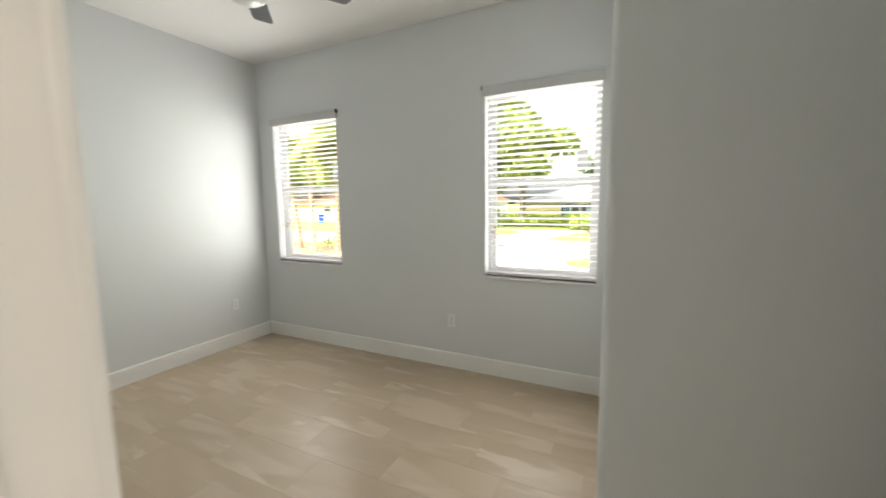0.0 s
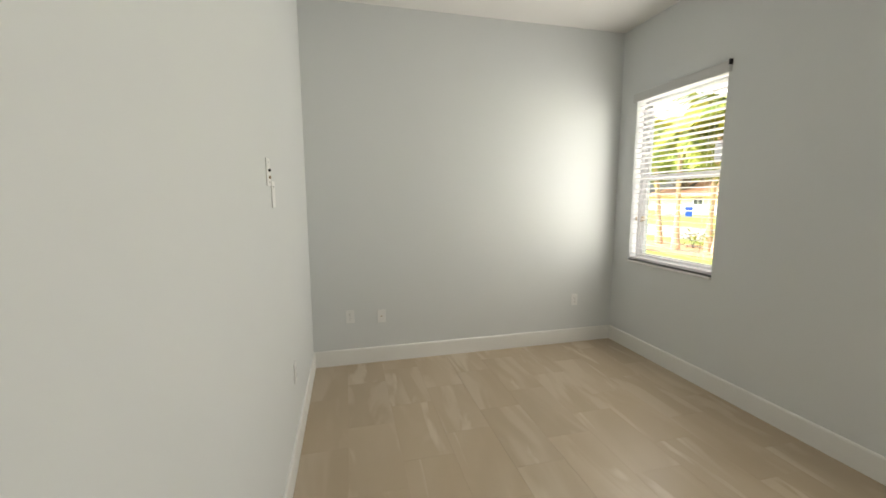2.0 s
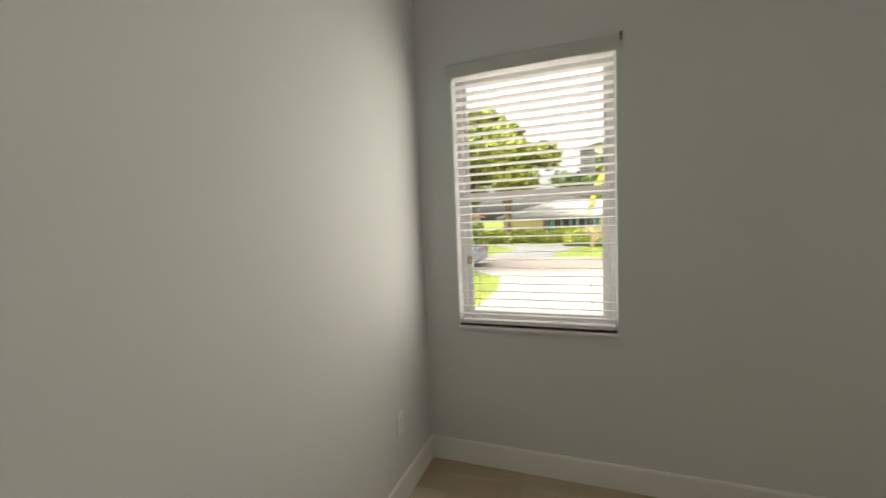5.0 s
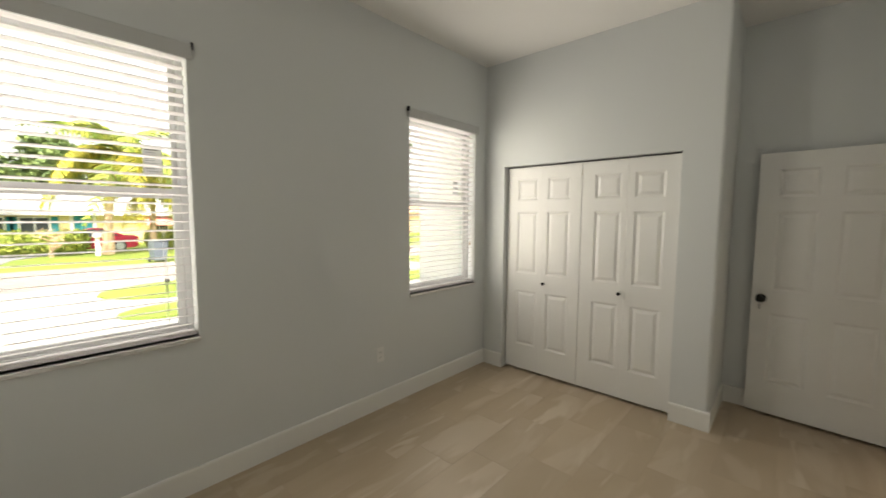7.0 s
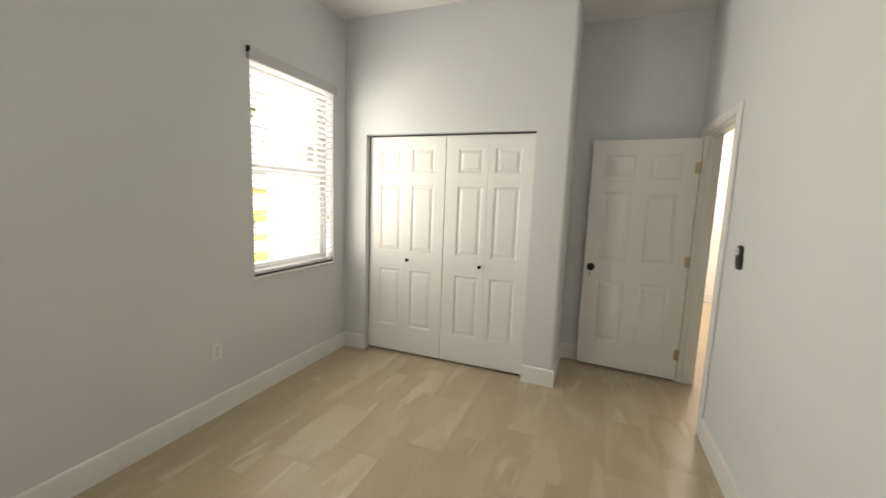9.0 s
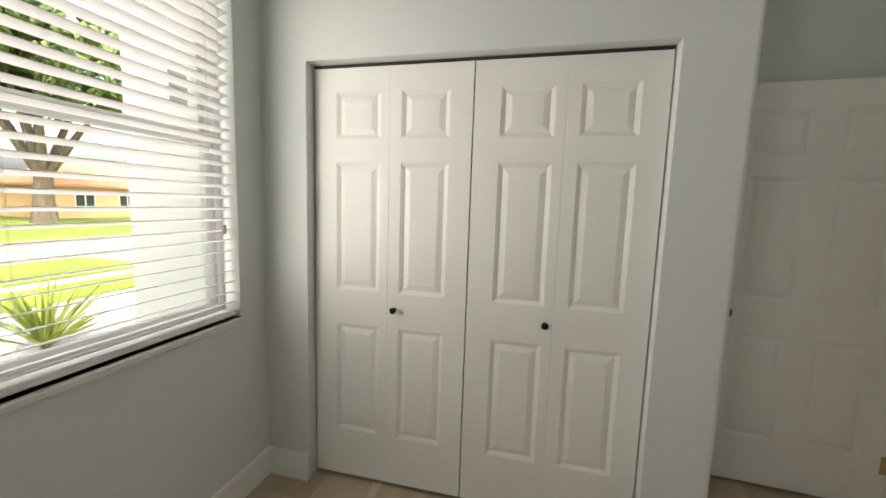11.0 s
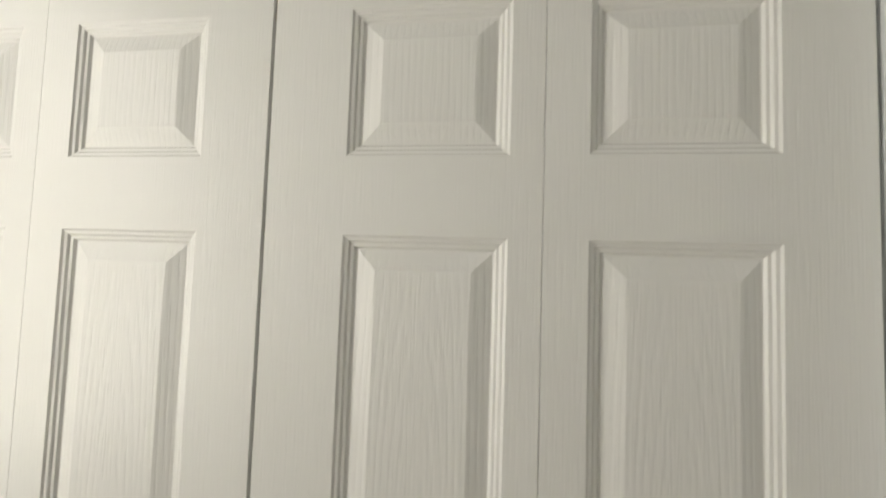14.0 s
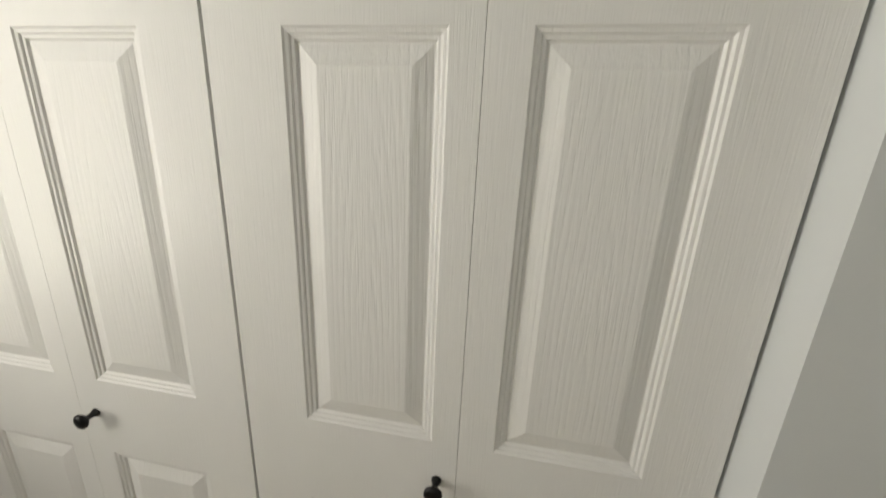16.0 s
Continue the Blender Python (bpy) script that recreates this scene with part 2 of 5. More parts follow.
def extrude_outline(bm, pts, depth, m=None):
    """A flat outline in x, y given a depth in z."""
    lo = [bm.verts.new((x, y, 0)) for x, y in pts]
    hi = [bm.verts.new((x, y, depth)) for x, y in pts]
    bm.faces.new(list(reversed(lo)))
    bm.faces.new(hi)
    n = len(pts)
    for k in range(n):
        bm.faces.new((lo[k], lo[(k + 1) % n], hi[(k + 1) % n], hi[k]))
    if m is not None:
        bmesh.ops.transform(bm, matrix=m, verts=lo + hi)
    return lo + hi


def mesh_of(name, bm, material, smooth=False):
    bmesh.ops.recalc_face_normals(bm, faces=bm.faces)
    me = bpy.data.meshes.new(name)
    bm.to_mesh(me)
    bm.free()
    for mm in (material if isinstance(material, (list, tuple)) else [material]):
        me.materials.append(mm)
    if smooth:
        for p in me.polygons:
            p.use_smooth = True
    return me


def part(name, bm, material, parent, label="", smooth=False):
    ob = new(name, mesh_of(name, bm, material, smooth))
    ob.parent = parent
    return tagged(ob, label)


def thing(name, label, category, group="", kind="", m=None):
    ob = tagged(new(name), label, category, group, kind)
    ob.empty_display_size = 0.1
    if m is not None:
        ob.matrix_world = m
    return ob


def structure(name, bm, material, label, category, smooth=False):
    return tagged(new(name, mesh_of(name, bm, material, smooth)), label, category, kind="structure")


def slab_with_holes(us, vs, holes, depth, place):
    """A slab in u, v with holes through its depth; place(u, v, d) puts it into the room."""
    us = sorted(set(us) | {h[k] for h in holes for k in (0, 1)})
    vs = sorted(set(vs) | {h[k] for h in holes for k in (2, 3)})
    bm = bmesh.new()
    cache = {}

    def vert(u, v, d):
        if (u, v, d) not in cache:
            cache[(u, v, d)] = bm.verts.new(place(u, v, d))
        return cache[(u, v, d)]

    def solid(i, j):
        if not (0 <= i < len(us) - 1 and 0 <= j < len(vs) - 1):
            return False
        u, v = (us[i] + us[i + 1]) / 2, (vs[j] + vs[j + 1]) / 2
        return not any(h[0] < u < h[1] and h[2] < v < h[3] for h in holes)

    for i in range(len(us) - 1):
        for j in range(len(vs) - 1):
            if not solid(i, j):
                continue
            a, b, c, d = us[i], us[i + 1], vs[j], vs[j + 1]
            for z in (0, depth):
                bm.faces.new([vert(*p, z) for p in ((a, c), (b, c), (b, d), (a, d))])
            for other, p, q in (((i - 1, j), (a, c), (a, d)), ((i + 1, j), (b, c), (b, d)), ((i, j - 1), (a, c), (b, c)), ((i, j + 1), (a, d), (b, d))):
                if not solid(*other):
                    bm.faces.new([vert(*p, 0), vert(*q, 0), vert(*q, depth), vert(*p, depth)])
    return bm


# ---------- the shell ----------
bm = slab_with_holes([-0.2, 8.0], [GROUND - 0.3, CEIL + 0.25], [(a, b, WIN_LOW, WIN_TOP) for a, b in WINDOWS], WALL_N, lambda u, v, d: (u, NORTH + d, v))
structure("wall_north", bm, M_WALL, "smooth pale grey painted wall with two window openings", "wall")
bm = slab_with_holes([-4.6, NORTH], [GROUND - 0.3, CEIL + 0.25], [], 0.2, lambda u, v, d: (-d, u, v))
structure("wall_west", bm, M_WALL, "plain pale grey painted wall above a white baseboard", "wall")
bm = slab_with_holes([0.0, EAST], [0.0, CEIL], [(DOOR_W - 0.02, DOOR_E + 0.02, -0.001, DOOR_TOP + 0.02)], 0.115, lambda u, v, d: (u, SOUTH - d, v))
structure("wall_south", bm, M_WALL, "pale grey painted wall pierced by the entry doorway", "wall")
bm = slab_with_holes([-3.10, NORTH], [0.0, CEIL], [], 0.115, lambda u, v, d: (EAST + d, u, v))
structure("wall_east", bm, M_WALL, "pale grey painted wall behind closet and alcove", "wall")
bm = slab_with_holes([CLOSET_IN, NORTH], [0.0, CEIL], [(OPEN_S, OPEN_N, -0.001, OPEN_TOP)], 0.115, lambda u, v, d: (CLOSET_X + d, u, v))
structure("wall_closet_front", bm, M_WALL, "pale grey painted wall round the closet opening", "wall")
bm = bmesh.new()
R = 0.022
arc = [(CLOSET_X + R - R * math.cos(radians(a)), CLOSET_Y + R - R * math.sin(radians(a))) for a in range(0, 91, 15)]
extrude_outline(bm, [(CLOSET_X, CLOSET_IN)] + arc + [(EAST, CLOSET_Y), (EAST, CLOSET_IN)], CEIL)
structure("wall_closet_side", bm, M_WALL, "pale grey painted closet side wall with rounded corner", "wall")
bm = bmesh.new()
box(bm, -0.2, 8.0, -4.6, 0.2, CEIL, CEIL + 0.2)
structure("ceiling", bm, M_CEIL, "flat white finely textured ceiling", "ceiling")
# hall outside the entry door
bm = slab_with_holes([0.0, 8.0], [0.0, CEIL], [], 0.15, lambda u, v, d: (u, HALL_S - d, v))
structure("wall_hall_south", bm, M_CEIL, "plain white painted hall wall", "wall")
bm = slab_with_holes([HALL_S, 0.0], [0.0, CEIL], [], 0.15, lambda u, v, d: (7.8 + d, u, v))
structure("wall_hall_east", bm, M_CEIL, "plain white painted hall wall", "wall")
bm = slab_with_holes([EAST + 0.115, 7.8], [0.0, CEIL], [], 0.115, lambda u, v, d: (u, -3.10 + d, v))
structure("wall_hall_north", bm, M_CEIL, "plain white painted hall wall", "wall")


# baseboards with an eased top edge
def baseboard(a, b, inward, name="baseboard", h=0.142):
    a, b = Vector((*a, 0)), Vector((*b, 0))
    along, n = (b - a).normalized(), Vector((*inward, 0))
    prof = [(0, 0), (0.014, 0), (0.014, h - 0.012), (0.011, h - 0.003), (0.007, h), (0, h)]
    bm = bmesh.new()
    ends = []
    for p in (a, b):
        ends.append([bm.verts.new(p + n * o + Vector((0, 0, z))) for o, z in prof])
    for k in range(len(prof)):
        k2 = (k + 1) % len(prof)
        bm.faces.new((ends[0][k], ends[1][k], ends[1][k2], ends[0][k2]))
    bm.faces.new(ends[0])
    bm.faces.new(list(reversed(ends[1])))
    return structure(name, bm, M_TRIM, "tall white painted baseboard", "baseboard")


baseboard((0.0, 0.0), (CLOSET_X, 0.0), (0, -1))
baseboard((0.0, SOUTH), (0.0, -0.014), (1, 0))
baseboard((0.014, SOUTH), (DOOR_W - 0.086, SOUTH), (0, 1))
baseboard((CLOSET_X, OPEN_N), (CLOSET_X, -0.014), (-1, 0))
baseboard((CLOSET_X, CLOSET_Y - 0.014), (CLOSET_X, OPEN_S), (-1, 0))
baseboard((CLOSET_X, CLOSET_Y), (EAST - 0.014, CLOSET_Y), (0, -1))
baseboard((EAST, SOUTH), (EAST, CLOSET_Y), (-1, 0))
baseboard((EAST, CLOSET_IN), (EAST, 0.0), (-1, 0), h=0.13)
baseboard((CLOSET_X + 0.115, CLOSET_IN), (EAST - 0.014, CLOSET_IN), (0, 1), h=0.13)
baseboard((CLOSET_X + 0.115, 0.0), (EAST - 0.014, 0.0), (0, -1), h=0.13)
baseboard((0.0, HALL_S), (7.8, HALL_S), (0, 1))
baseboard((7.8, HALL_S + 0.014), (7.8, -3.09), (-1, 0))


# ---------- windows ----------
def window(k, x0, x1):
    w = thing("window_%d" % k, "white vinyl single-hung window in a deep reveal", "window", kind="structure")
    y0, y1 = 0.085, 0.165
    zs, fr = 1.655, 0.032

    def ring(bm, a, b, c, d, t, ya, yb):
        box(bm, a, a + t, ya, yb, c, d, 0.003)
        box(bm, b - t, b, ya, yb, c, d, 0.003)
        box(bm, a + t, b - t, ya, yb, c, c + t, 0.003)
        box(bm, a + t, b - t, ya, yb, d - t, d, 0.003)

    bm = bmesh.new()
    ring(bm, x0, x1, WIN_LOW, WIN_TOP, fr, y0, y1)
    part("window_frame", bm, M_VINYL, w)
    bm = bmesh.new()
    ring(bm, x0 + fr, x1 - fr, zs, WIN_TOP - fr, 0.024, y0 + 0.045, y0 + 0.07)
    part("upper_sash", bm, M_VINYL, w)
    bm = bmesh.new()
    ring(bm, x0 + fr, x1 - fr, WIN_LOW + fr, zs + 0.026, 0.036, y0 + 0.012, y0 + 0.04)
    box(bm, x0 + fr, x1 - fr, y0 + 0.004, y0 + 0.042, zs - 0.022, zs + 0.03, 0.003)
    part("lower_sash", bm, M_VINYL, w)
    for nm, ya, c, d in (("pane", y0 + 0.056, zs + 0.02, WIN_TOP - fr - 0.02), ("pane", y0 + 0.026, WIN_LOW + fr + 0.03, zs - 0.02)):
        bm = bmesh.new()
        box(bm, x0 + fr + 0.02, x1 - fr - 0.02, ya, ya + 0.004, c, d)
        part(nm, bm, M_GLASS, w, "clear window glass").visible_shadow = False
    bm = bmesh.new()
    box(bm, x0 + 0.05, x0 + 0.075, y0 - 0.012, y0 + 0.012, 1.255, 1.30, 0.004)
    box(bm, x0 + 0.055, x0 + 0.07, y0 - 0.022, y0 - 0.012, 1.245, 1.275, 0.003)
    part("sash_latch", bm, M_NICKEL, w, "small bronze sash latch")
    # paper label stuck on the upper pane, its print too small to read
    bm = bmesh.new()
    box(bm, x1 - 0.182, x1 - 0.098, y0 + 0.0545, y0 + 0.0555, 1.76, 1.905)
    lab = part("window_label", bm, M_PAPER, w, "white paper label with fine print")
    for k in range(9):
        bm = bmesh.new()
        box(bm, x1 - 0.172, x1 - 0.108 - 0.02 * (k % 3 == 1), y0 + 0.0535, y0 + 0.0544, 1.885 - 0.014 * k, 1.889 - 0.014 * k)
        part("print_line", bm, M_SLOT if k == 0 else M_STEEL, lab)
    bm = bmesh.new()
    box(bm, x0 - 0.004, x1 + 0.004, -0.022, 0.085, WIN_LOW - 0.022, WIN_LOW, 0.004)
    part("window_sill", bm, M_SILL, w, "thin white marble sill")


for k, (x0, x1) in enumerate(WINDOWS):
    window(k + 1, x0, x1)

# ---------- blinds ----------
SLATS = 31


def blind(x0, x1, cord_right, tilt):
    b = thing("window_blind", "white horizontal slat blind lowered with its slats open", "blind", group="window blinds")
    a, c = x0 + 0.008, x1 - 0.008
    bm = bmesh.new()
    box(bm, a, c, 0.012, 0.062, WIN_TOP - 0.045, WIN_TOP - 0.003, 0.003)
    part("headrail", bm, M_SLAT, b)
    bm = bmesh.new()
    box(bm, x0 - 0.024, x1 + 0.024, -0.026, -0.008, 2.352, 2.43, 0.005)
    part("valance", bm, M_VALANCE, b, "flat off-white valance board")
    for s in (x0 - 0.024, x1 + 0.014):
        bm = bmesh.new()
        box(bm, s, s + 0.01, -0.008, 0.0, 2.356, 2.42, 0.001)
        part("valance_return", bm, M_VALANCE, b)
    bm = bmesh.new()
    xc = x0 - 0.028 if cord_right else x1 + 0.018
    box(bm, xc, xc + 0.01, -0.03, 0.0, 2.40, 2.438, 0.002)
    part("valance_clip", bm, M_BLACK, b, "small dark valance clip")
    # one slat, gently crowned
    bm = bmesh.new()
    n = 6
    top, low = [], []
    for i in range(n + 1):
        y = -0.025 + 0.05 * i / n
        z = 0.0022 * (1 - (2 * i / n - 1) ** 2)
        top.append([bm.verts.new((x, y, z + 0.0014)) for x in (a, c)])
        low.append([bm.verts.new((x, y, z - 0.0014)) for x in (a, c)])
    for i in range(n):
        bm.faces.new((top[i][0], top[i][1], top[i + 1][1], top[i + 1][0]))
        bm.faces.new((low[i][0], low[i + 1][0], low[i + 1][1], low[i][1]))
        bm.faces.new((top[i][0], top[i + 1][0], low[i + 1][0], low[i][0]))
        bm.faces.new((top[i][1], low[i][1], low[i + 1][1], top[i + 1][1]))
    bm.faces.new((top[0][0], low[0][0], low[0][1], top[0][1]))
    bm.faces.new((top[n][0], top[n][1], low[n][1], low[n][0]))
    me = mesh_of("slat", bm, M_SLAT)
    lo, hi = RAIL_LOW + 0.033, 2.382
    for i in range(SLATS):
        s = new("slat", me)
        s.parent = b
        s.matrix_basis = pose(0, 0.037, lo + (hi - lo) * (i + 0.5) / SLATS, -tilt + random.uniform(-0.4, 0.4), random.uniform(-0.03, 0.03), 0)
    bm = bmesh.new()
    box(bm, a, c, 0.012, 0.062, RAIL_LOW, RAIL_LOW + 0.024, 0.004)
    part("bottom_rail", bm, M_SLAT, b)
    bm = bmesh.new()
    for x in (x0 + 0.13, x1 - 0.13):
        for y in (0.013, 0.061):
            rod(bm, (x, y, RAIL_LOW + 0.015), (x, y, WIN_TOP - 0.03), 0.0011, 5)
    part("ladder_cord", bm, M_CORD, b)
    xc = x1 - 0.07 if cord_right else x0 + 0.07
    bm = bmesh.new()
    rod(bm, (xc, 0.006, 1.30), (xc, 0.006, WIN_TOP - 0.04), 0.0011, 5)
    pull = part("lift_cord", bm, M_CORD, b)
    bm = bmesh.new()
    lathe(bm, [(0.003, 0.0), (0.009, -0.004), (0.006, -0.02), (0.010, -0.036), (0.004, -0.04)], 10, Matrix.Translation((xc, 0.006, 1.30)))
    part("tassel", bm, M_NICKEL, pull, "small tan cord tassel")


blind(*WINDOWS[0], False, 8.0)
blind(*WINDOWS[1], True, 14.0)


# ---------- panelled doors ----------
def ringed_panel(w, h):
    """A moulded raised panel, set into the x, z plane and facing -y."""
    prof = [(0.0, 0.0), (0.003, 0.0024), (0.007, 0.0030), (0.010, 0.0056), (0.014, 0.0062), (0.017, 0.0092), (0.019, 0.0092), (0.045, 0.0022), (0.0465, 0.0020)]
    bm = bmesh.new()
    rings = []
    for s, d in prof:
        rings.append([bm.verts.new(p) for p in ((s, d, s), (w - s, d, s), (w - s, d, h - s), (s, d, h - s))])
    for p, q in zip(rings, rings[1:]):
        for k in range(4):
            bm.faces.new((p[k], p[(k + 1) % 4], q[(k + 1) % 4], q[k]))
    bm.faces.new(rings[-1])
    me = bpy.data.meshes.new("panel")
    bmesh.ops.recalc_face_normals(bm, faces=bm.faces)
    if sum(f.normal.y for f in bm.faces) > 0:
        bmesh.ops.reverse_faces(bm, faces=bm.faces)
    bm.to_mesh(me)
    bm.free()
    me.materials.append(M_PANEL)
    return me


def panelled_leaf(name, w, h, cols, rows, parent, m, both=False, label=""):
    """A door leaf from x = 0 to w; its moulded face lies at y = 0 and looks along -y."""
    holes = [(a, b, c, d) for a, b in cols for c, d in rows]
    t = 0.0345
    bm = slab_with_holes([0, w], [0, h], holes, 0.012, lambda u, v, d: (u, d, v))
    box(bm, 0, w, 0.0123, t, 0, h)
    leaf = part(name, bm, M_DOOR, parent, label)
    leaf.matrix_basis = m
    for a, b, c, d in holes:
        p = new("panel", ringed_panel(b - a, d - c))
        p.parent = leaf
        p.matrix_basis = pose(a, 0, c)
    return leaf


ROWS = [(0.245, 0.795), (0.967, 1.572), (1.680, 1.888)]
LEAF_W, LEAF_H = 0.3762, 1.995


def bifold_knob(parent, m):
    bm = bmesh.new()
    lathe(bm, [(0.009, 0.0), (0.008, 0.004), (0.0055, 0.008), (0.0055, 0.018), (0.011, 0.022), (0.0155, 0.027), (0.0155, 0.031), (0.011, 0.034), (0.003, 0.035)], 18)
    k = part("knob", bm, M_KNOB, parent, "small round black knob", smooth=True)
    k.matrix_basis = m


def bifold_pair(label, mats, knob_leaf, knob_x):
    d = thing("bifold_door", label, "closet door", group="closet bifold doors")
    leaves = []
    for i, m in enumerate(mats):
        # the wide stile stands at the outer side of each pair
        cols = [(0.113, 0.333)] if i == 0 else [(0.056, 0.276)]
        leaves.append(panelled_leaf("leaf", LEAF_W, LEAF_H, [(max(0.03, c[0]), c[1]) for c in cols], ROWS, d, m))
    bifold_knob(leaves[knob_leaf], pose(knob_x, 0, 0.89, 90, 0, 0))
    return d, leaves


FACE = 3.816
# the closed pair: x of a leaf runs south, its face looks west
turn_w = lambda y, x=FACE: pose(x, y, 0.024, 0, 0, -90)
north_pair, nl = bifold_pair("closed white six-panel bifold closet door with black knob", [turn_w(-0.241), turn_w(-0.618)], 1, 0.037)
south_pair, sl = bifold_pair("closed white six-panel bifold closet door beside its twin", [turn_w(-1.000), turn_w(-1.377)], 0, 0.344)
bm = bmesh.new()
box(bm, 0.3760, 0.3770, 0.008, 0.02, 1.88, 1.935)
part("latch_mortise", bm, M_RAWWOOD, nl[1], "bare wood mortise in the door edge")

# the rail's dark colour carries the shade above the closet doors
bm = bmesh.new()
box(bm, 3.822, 3.848, OPEN_S + 0.003, OPEN_N - 0.003, OPEN_TOP - 0.004, OPEN_TOP - 0.001)
for x in (3.822, 3.846):
    box(bm, x, x + 0.002, OPEN_S + 0.003, OPEN_N - 0.003, OPEN_TOP - 0.009, OPEN_TOP - 0.001)
track = thing("closet_track", "metal bifold track coloured dark for the shade under the closet header", "track")
part("rail", bm, M_TRACK_SHADE, track)
for y in (-0.985, -1.30):
    bm = bmesh.new()
    rod(bm, (3.835, y, OPEN_TOP - 0.03), (3.835, y, OPEN_TOP - 0.005), 0.006 if y > -1.1 else 0.003, 8)
    part("pivot_pin" if y > -1.1 else "screw", bm, M_STEEL, track)

# ---------- entry door ----------
entry = thing("entry_door", "white six-panel interior door standing open beside the alcove wall", "door", m=pose(4.303, -2.974, 0.02))
e_ang = math.degrees(math.atan2(-2.170 + 2.968, 4.357 - 4.303))
LW = 0.805
E_ROWS = [(0.245, 0.795), (0.968, 1.575), (1.682, 1.890)]
# the leaf's x runs from the free edge to the hinge, so that its face looks west
leaf = panelled_leaf("leaf", LW, 2.014, [(0.115, 0.345), (0.46, 0.69)], E_ROWS, entry, pose(LW * math.cos(radians(e_ang)), LW * math.sin(radians(e_ang)), 0, 0, 0, e_ang + 180))
bm = bmesh.new()
lathe(bm, [(0.033, 0.0), (0.033, 0.005), (0.028, 0.009), (0.012, 0.011), (0.010, 0.03), (0.020, 0.036), (0.028, 0.046), (0.028, 0.058), (0.020, 0.066), (0.004, 0.068)], 24)
kn = part("door_knob", bm, M_KNOB, leaf, "round black door knob", smooth=True)
kn.matrix_basis = pose(0.06, 0, 0.905, 90, 0, 0)
bm = bmesh.new()
rod(bm, (0, -0.062, -0.006), (0, -0.066, -0.035), 0.003, 6)
box(bm, -0.006, 0.006, -0.068, -0.065, -0.075, -0.035, 0.001)
key = part("key", bm, M_STEEL, leaf, "small key hanging in the knob")
key.matrix_basis = pose(0.06, 0, 0.905)
for z in (0.22, 1.02, 1.78):
    bm = bmesh.new()
    rod(bm, (LW + 0.004, -0.006, z - 0.045), (LW + 0.004, -0.006, z + 0.045), 0.0065, 10)
    rod(bm, (LW + 0.004, -0.006, z - 0.050), (LW + 0.004, -0.006, z + 0.050), 0.004, 8)
    box(bm, LW - 0.03, LW + 0.002, -0.0022, -0.0005, z - 0.045, z + 0.045)
    part("hinge", bm, M_NICKEL, leaf, "satin brass butt hinge")

# door frame: jambs, stops and casing on both sides
frame_ob = thing("door_1", "white painted door frame and casing of the entry", "door frame", kind="structure")
bm = bmesh.new()
for a, b in ((DOOR_W - 0.02, DOOR_W), (DOOR_E, DOOR_E + 0.02)):
    box(bm, a, b, SOUTH - 0.116, SOUTH + 0.001, 0.0, DOOR_TOP + 0.02)
box(bm, DOOR_W, DOOR_E, SOUTH - 0.116, SOUTH + 0.001, DOOR_TOP, DOOR_TOP + 0.02)
part("jamb", bm, M_TRIM, frame_ob)
bm = bmesh.new()
for a, b in ((DOOR_W, DOOR_W + 0.011), (DOOR_E - 0.011, DOOR_E)):
    box(bm, a, b, SOUTH - 0.075, SOUTH - 0.04, 0.0, DOOR_TOP, 0.002)
box(bm, DOOR_W + 0.011, DOOR_E - 0.011, SOUTH - 0.075, SOUTH - 0.04, DOOR_TOP - 0.011, DOOR_TOP, 0.002)
part("door_stop", bm, M_TRIM, frame_ob)
for ya, yb in ((SOUTH + 0.0015, SOUTH + 0.016), (SOUTH - 0.131, SOUTH - 0.1165)):
    bm = bmesh.new()
    box(bm, DOOR_W - 0.084, DOOR_W - 0.006, ya, yb, 0.0, DOOR_TOP + 0.064, 0.005)
    box(bm, DOOR_E + 0.006, DOOR_E + 0.064, ya, yb, 0.0, DOOR_TOP + 0.064, 0.005)
    box(bm, DOOR_W - 0.006, DOOR_E + 0.006, ya, yb, DOOR_TOP + 0.006, DOOR_TOP + 0.064, 0.005)
    part("casing", bm, M_TRIM, frame_ob)
bm = bmesh.new()
box(bm, DOOR_W - 0.002, DOOR_W + 0.0015, SOUTH - 0.04, SOUTH - 0.005, 0.90, 0.96, 0.001)
part("strike_plate", bm, M_NICKEL, frame_ob, "satin brass strike plate")


# ---------- plates on the walls ----------
def wall_frame(place, normal):
    """Local x along the wall, y out of it, z up."""
    n = Vector((*normal, 0))
    m = Matrix((( n.y, n.x, 0), (-n.x, n.y, 0), (0, 0, 1))).to_4x4()
    return Matrix.Translation(place) @ m


def plate_mesh(bm, w, h):
    box(bm, -w / 2, w / 2, 0.0, 0.006, -h / 2, h / 2, 0.0025)


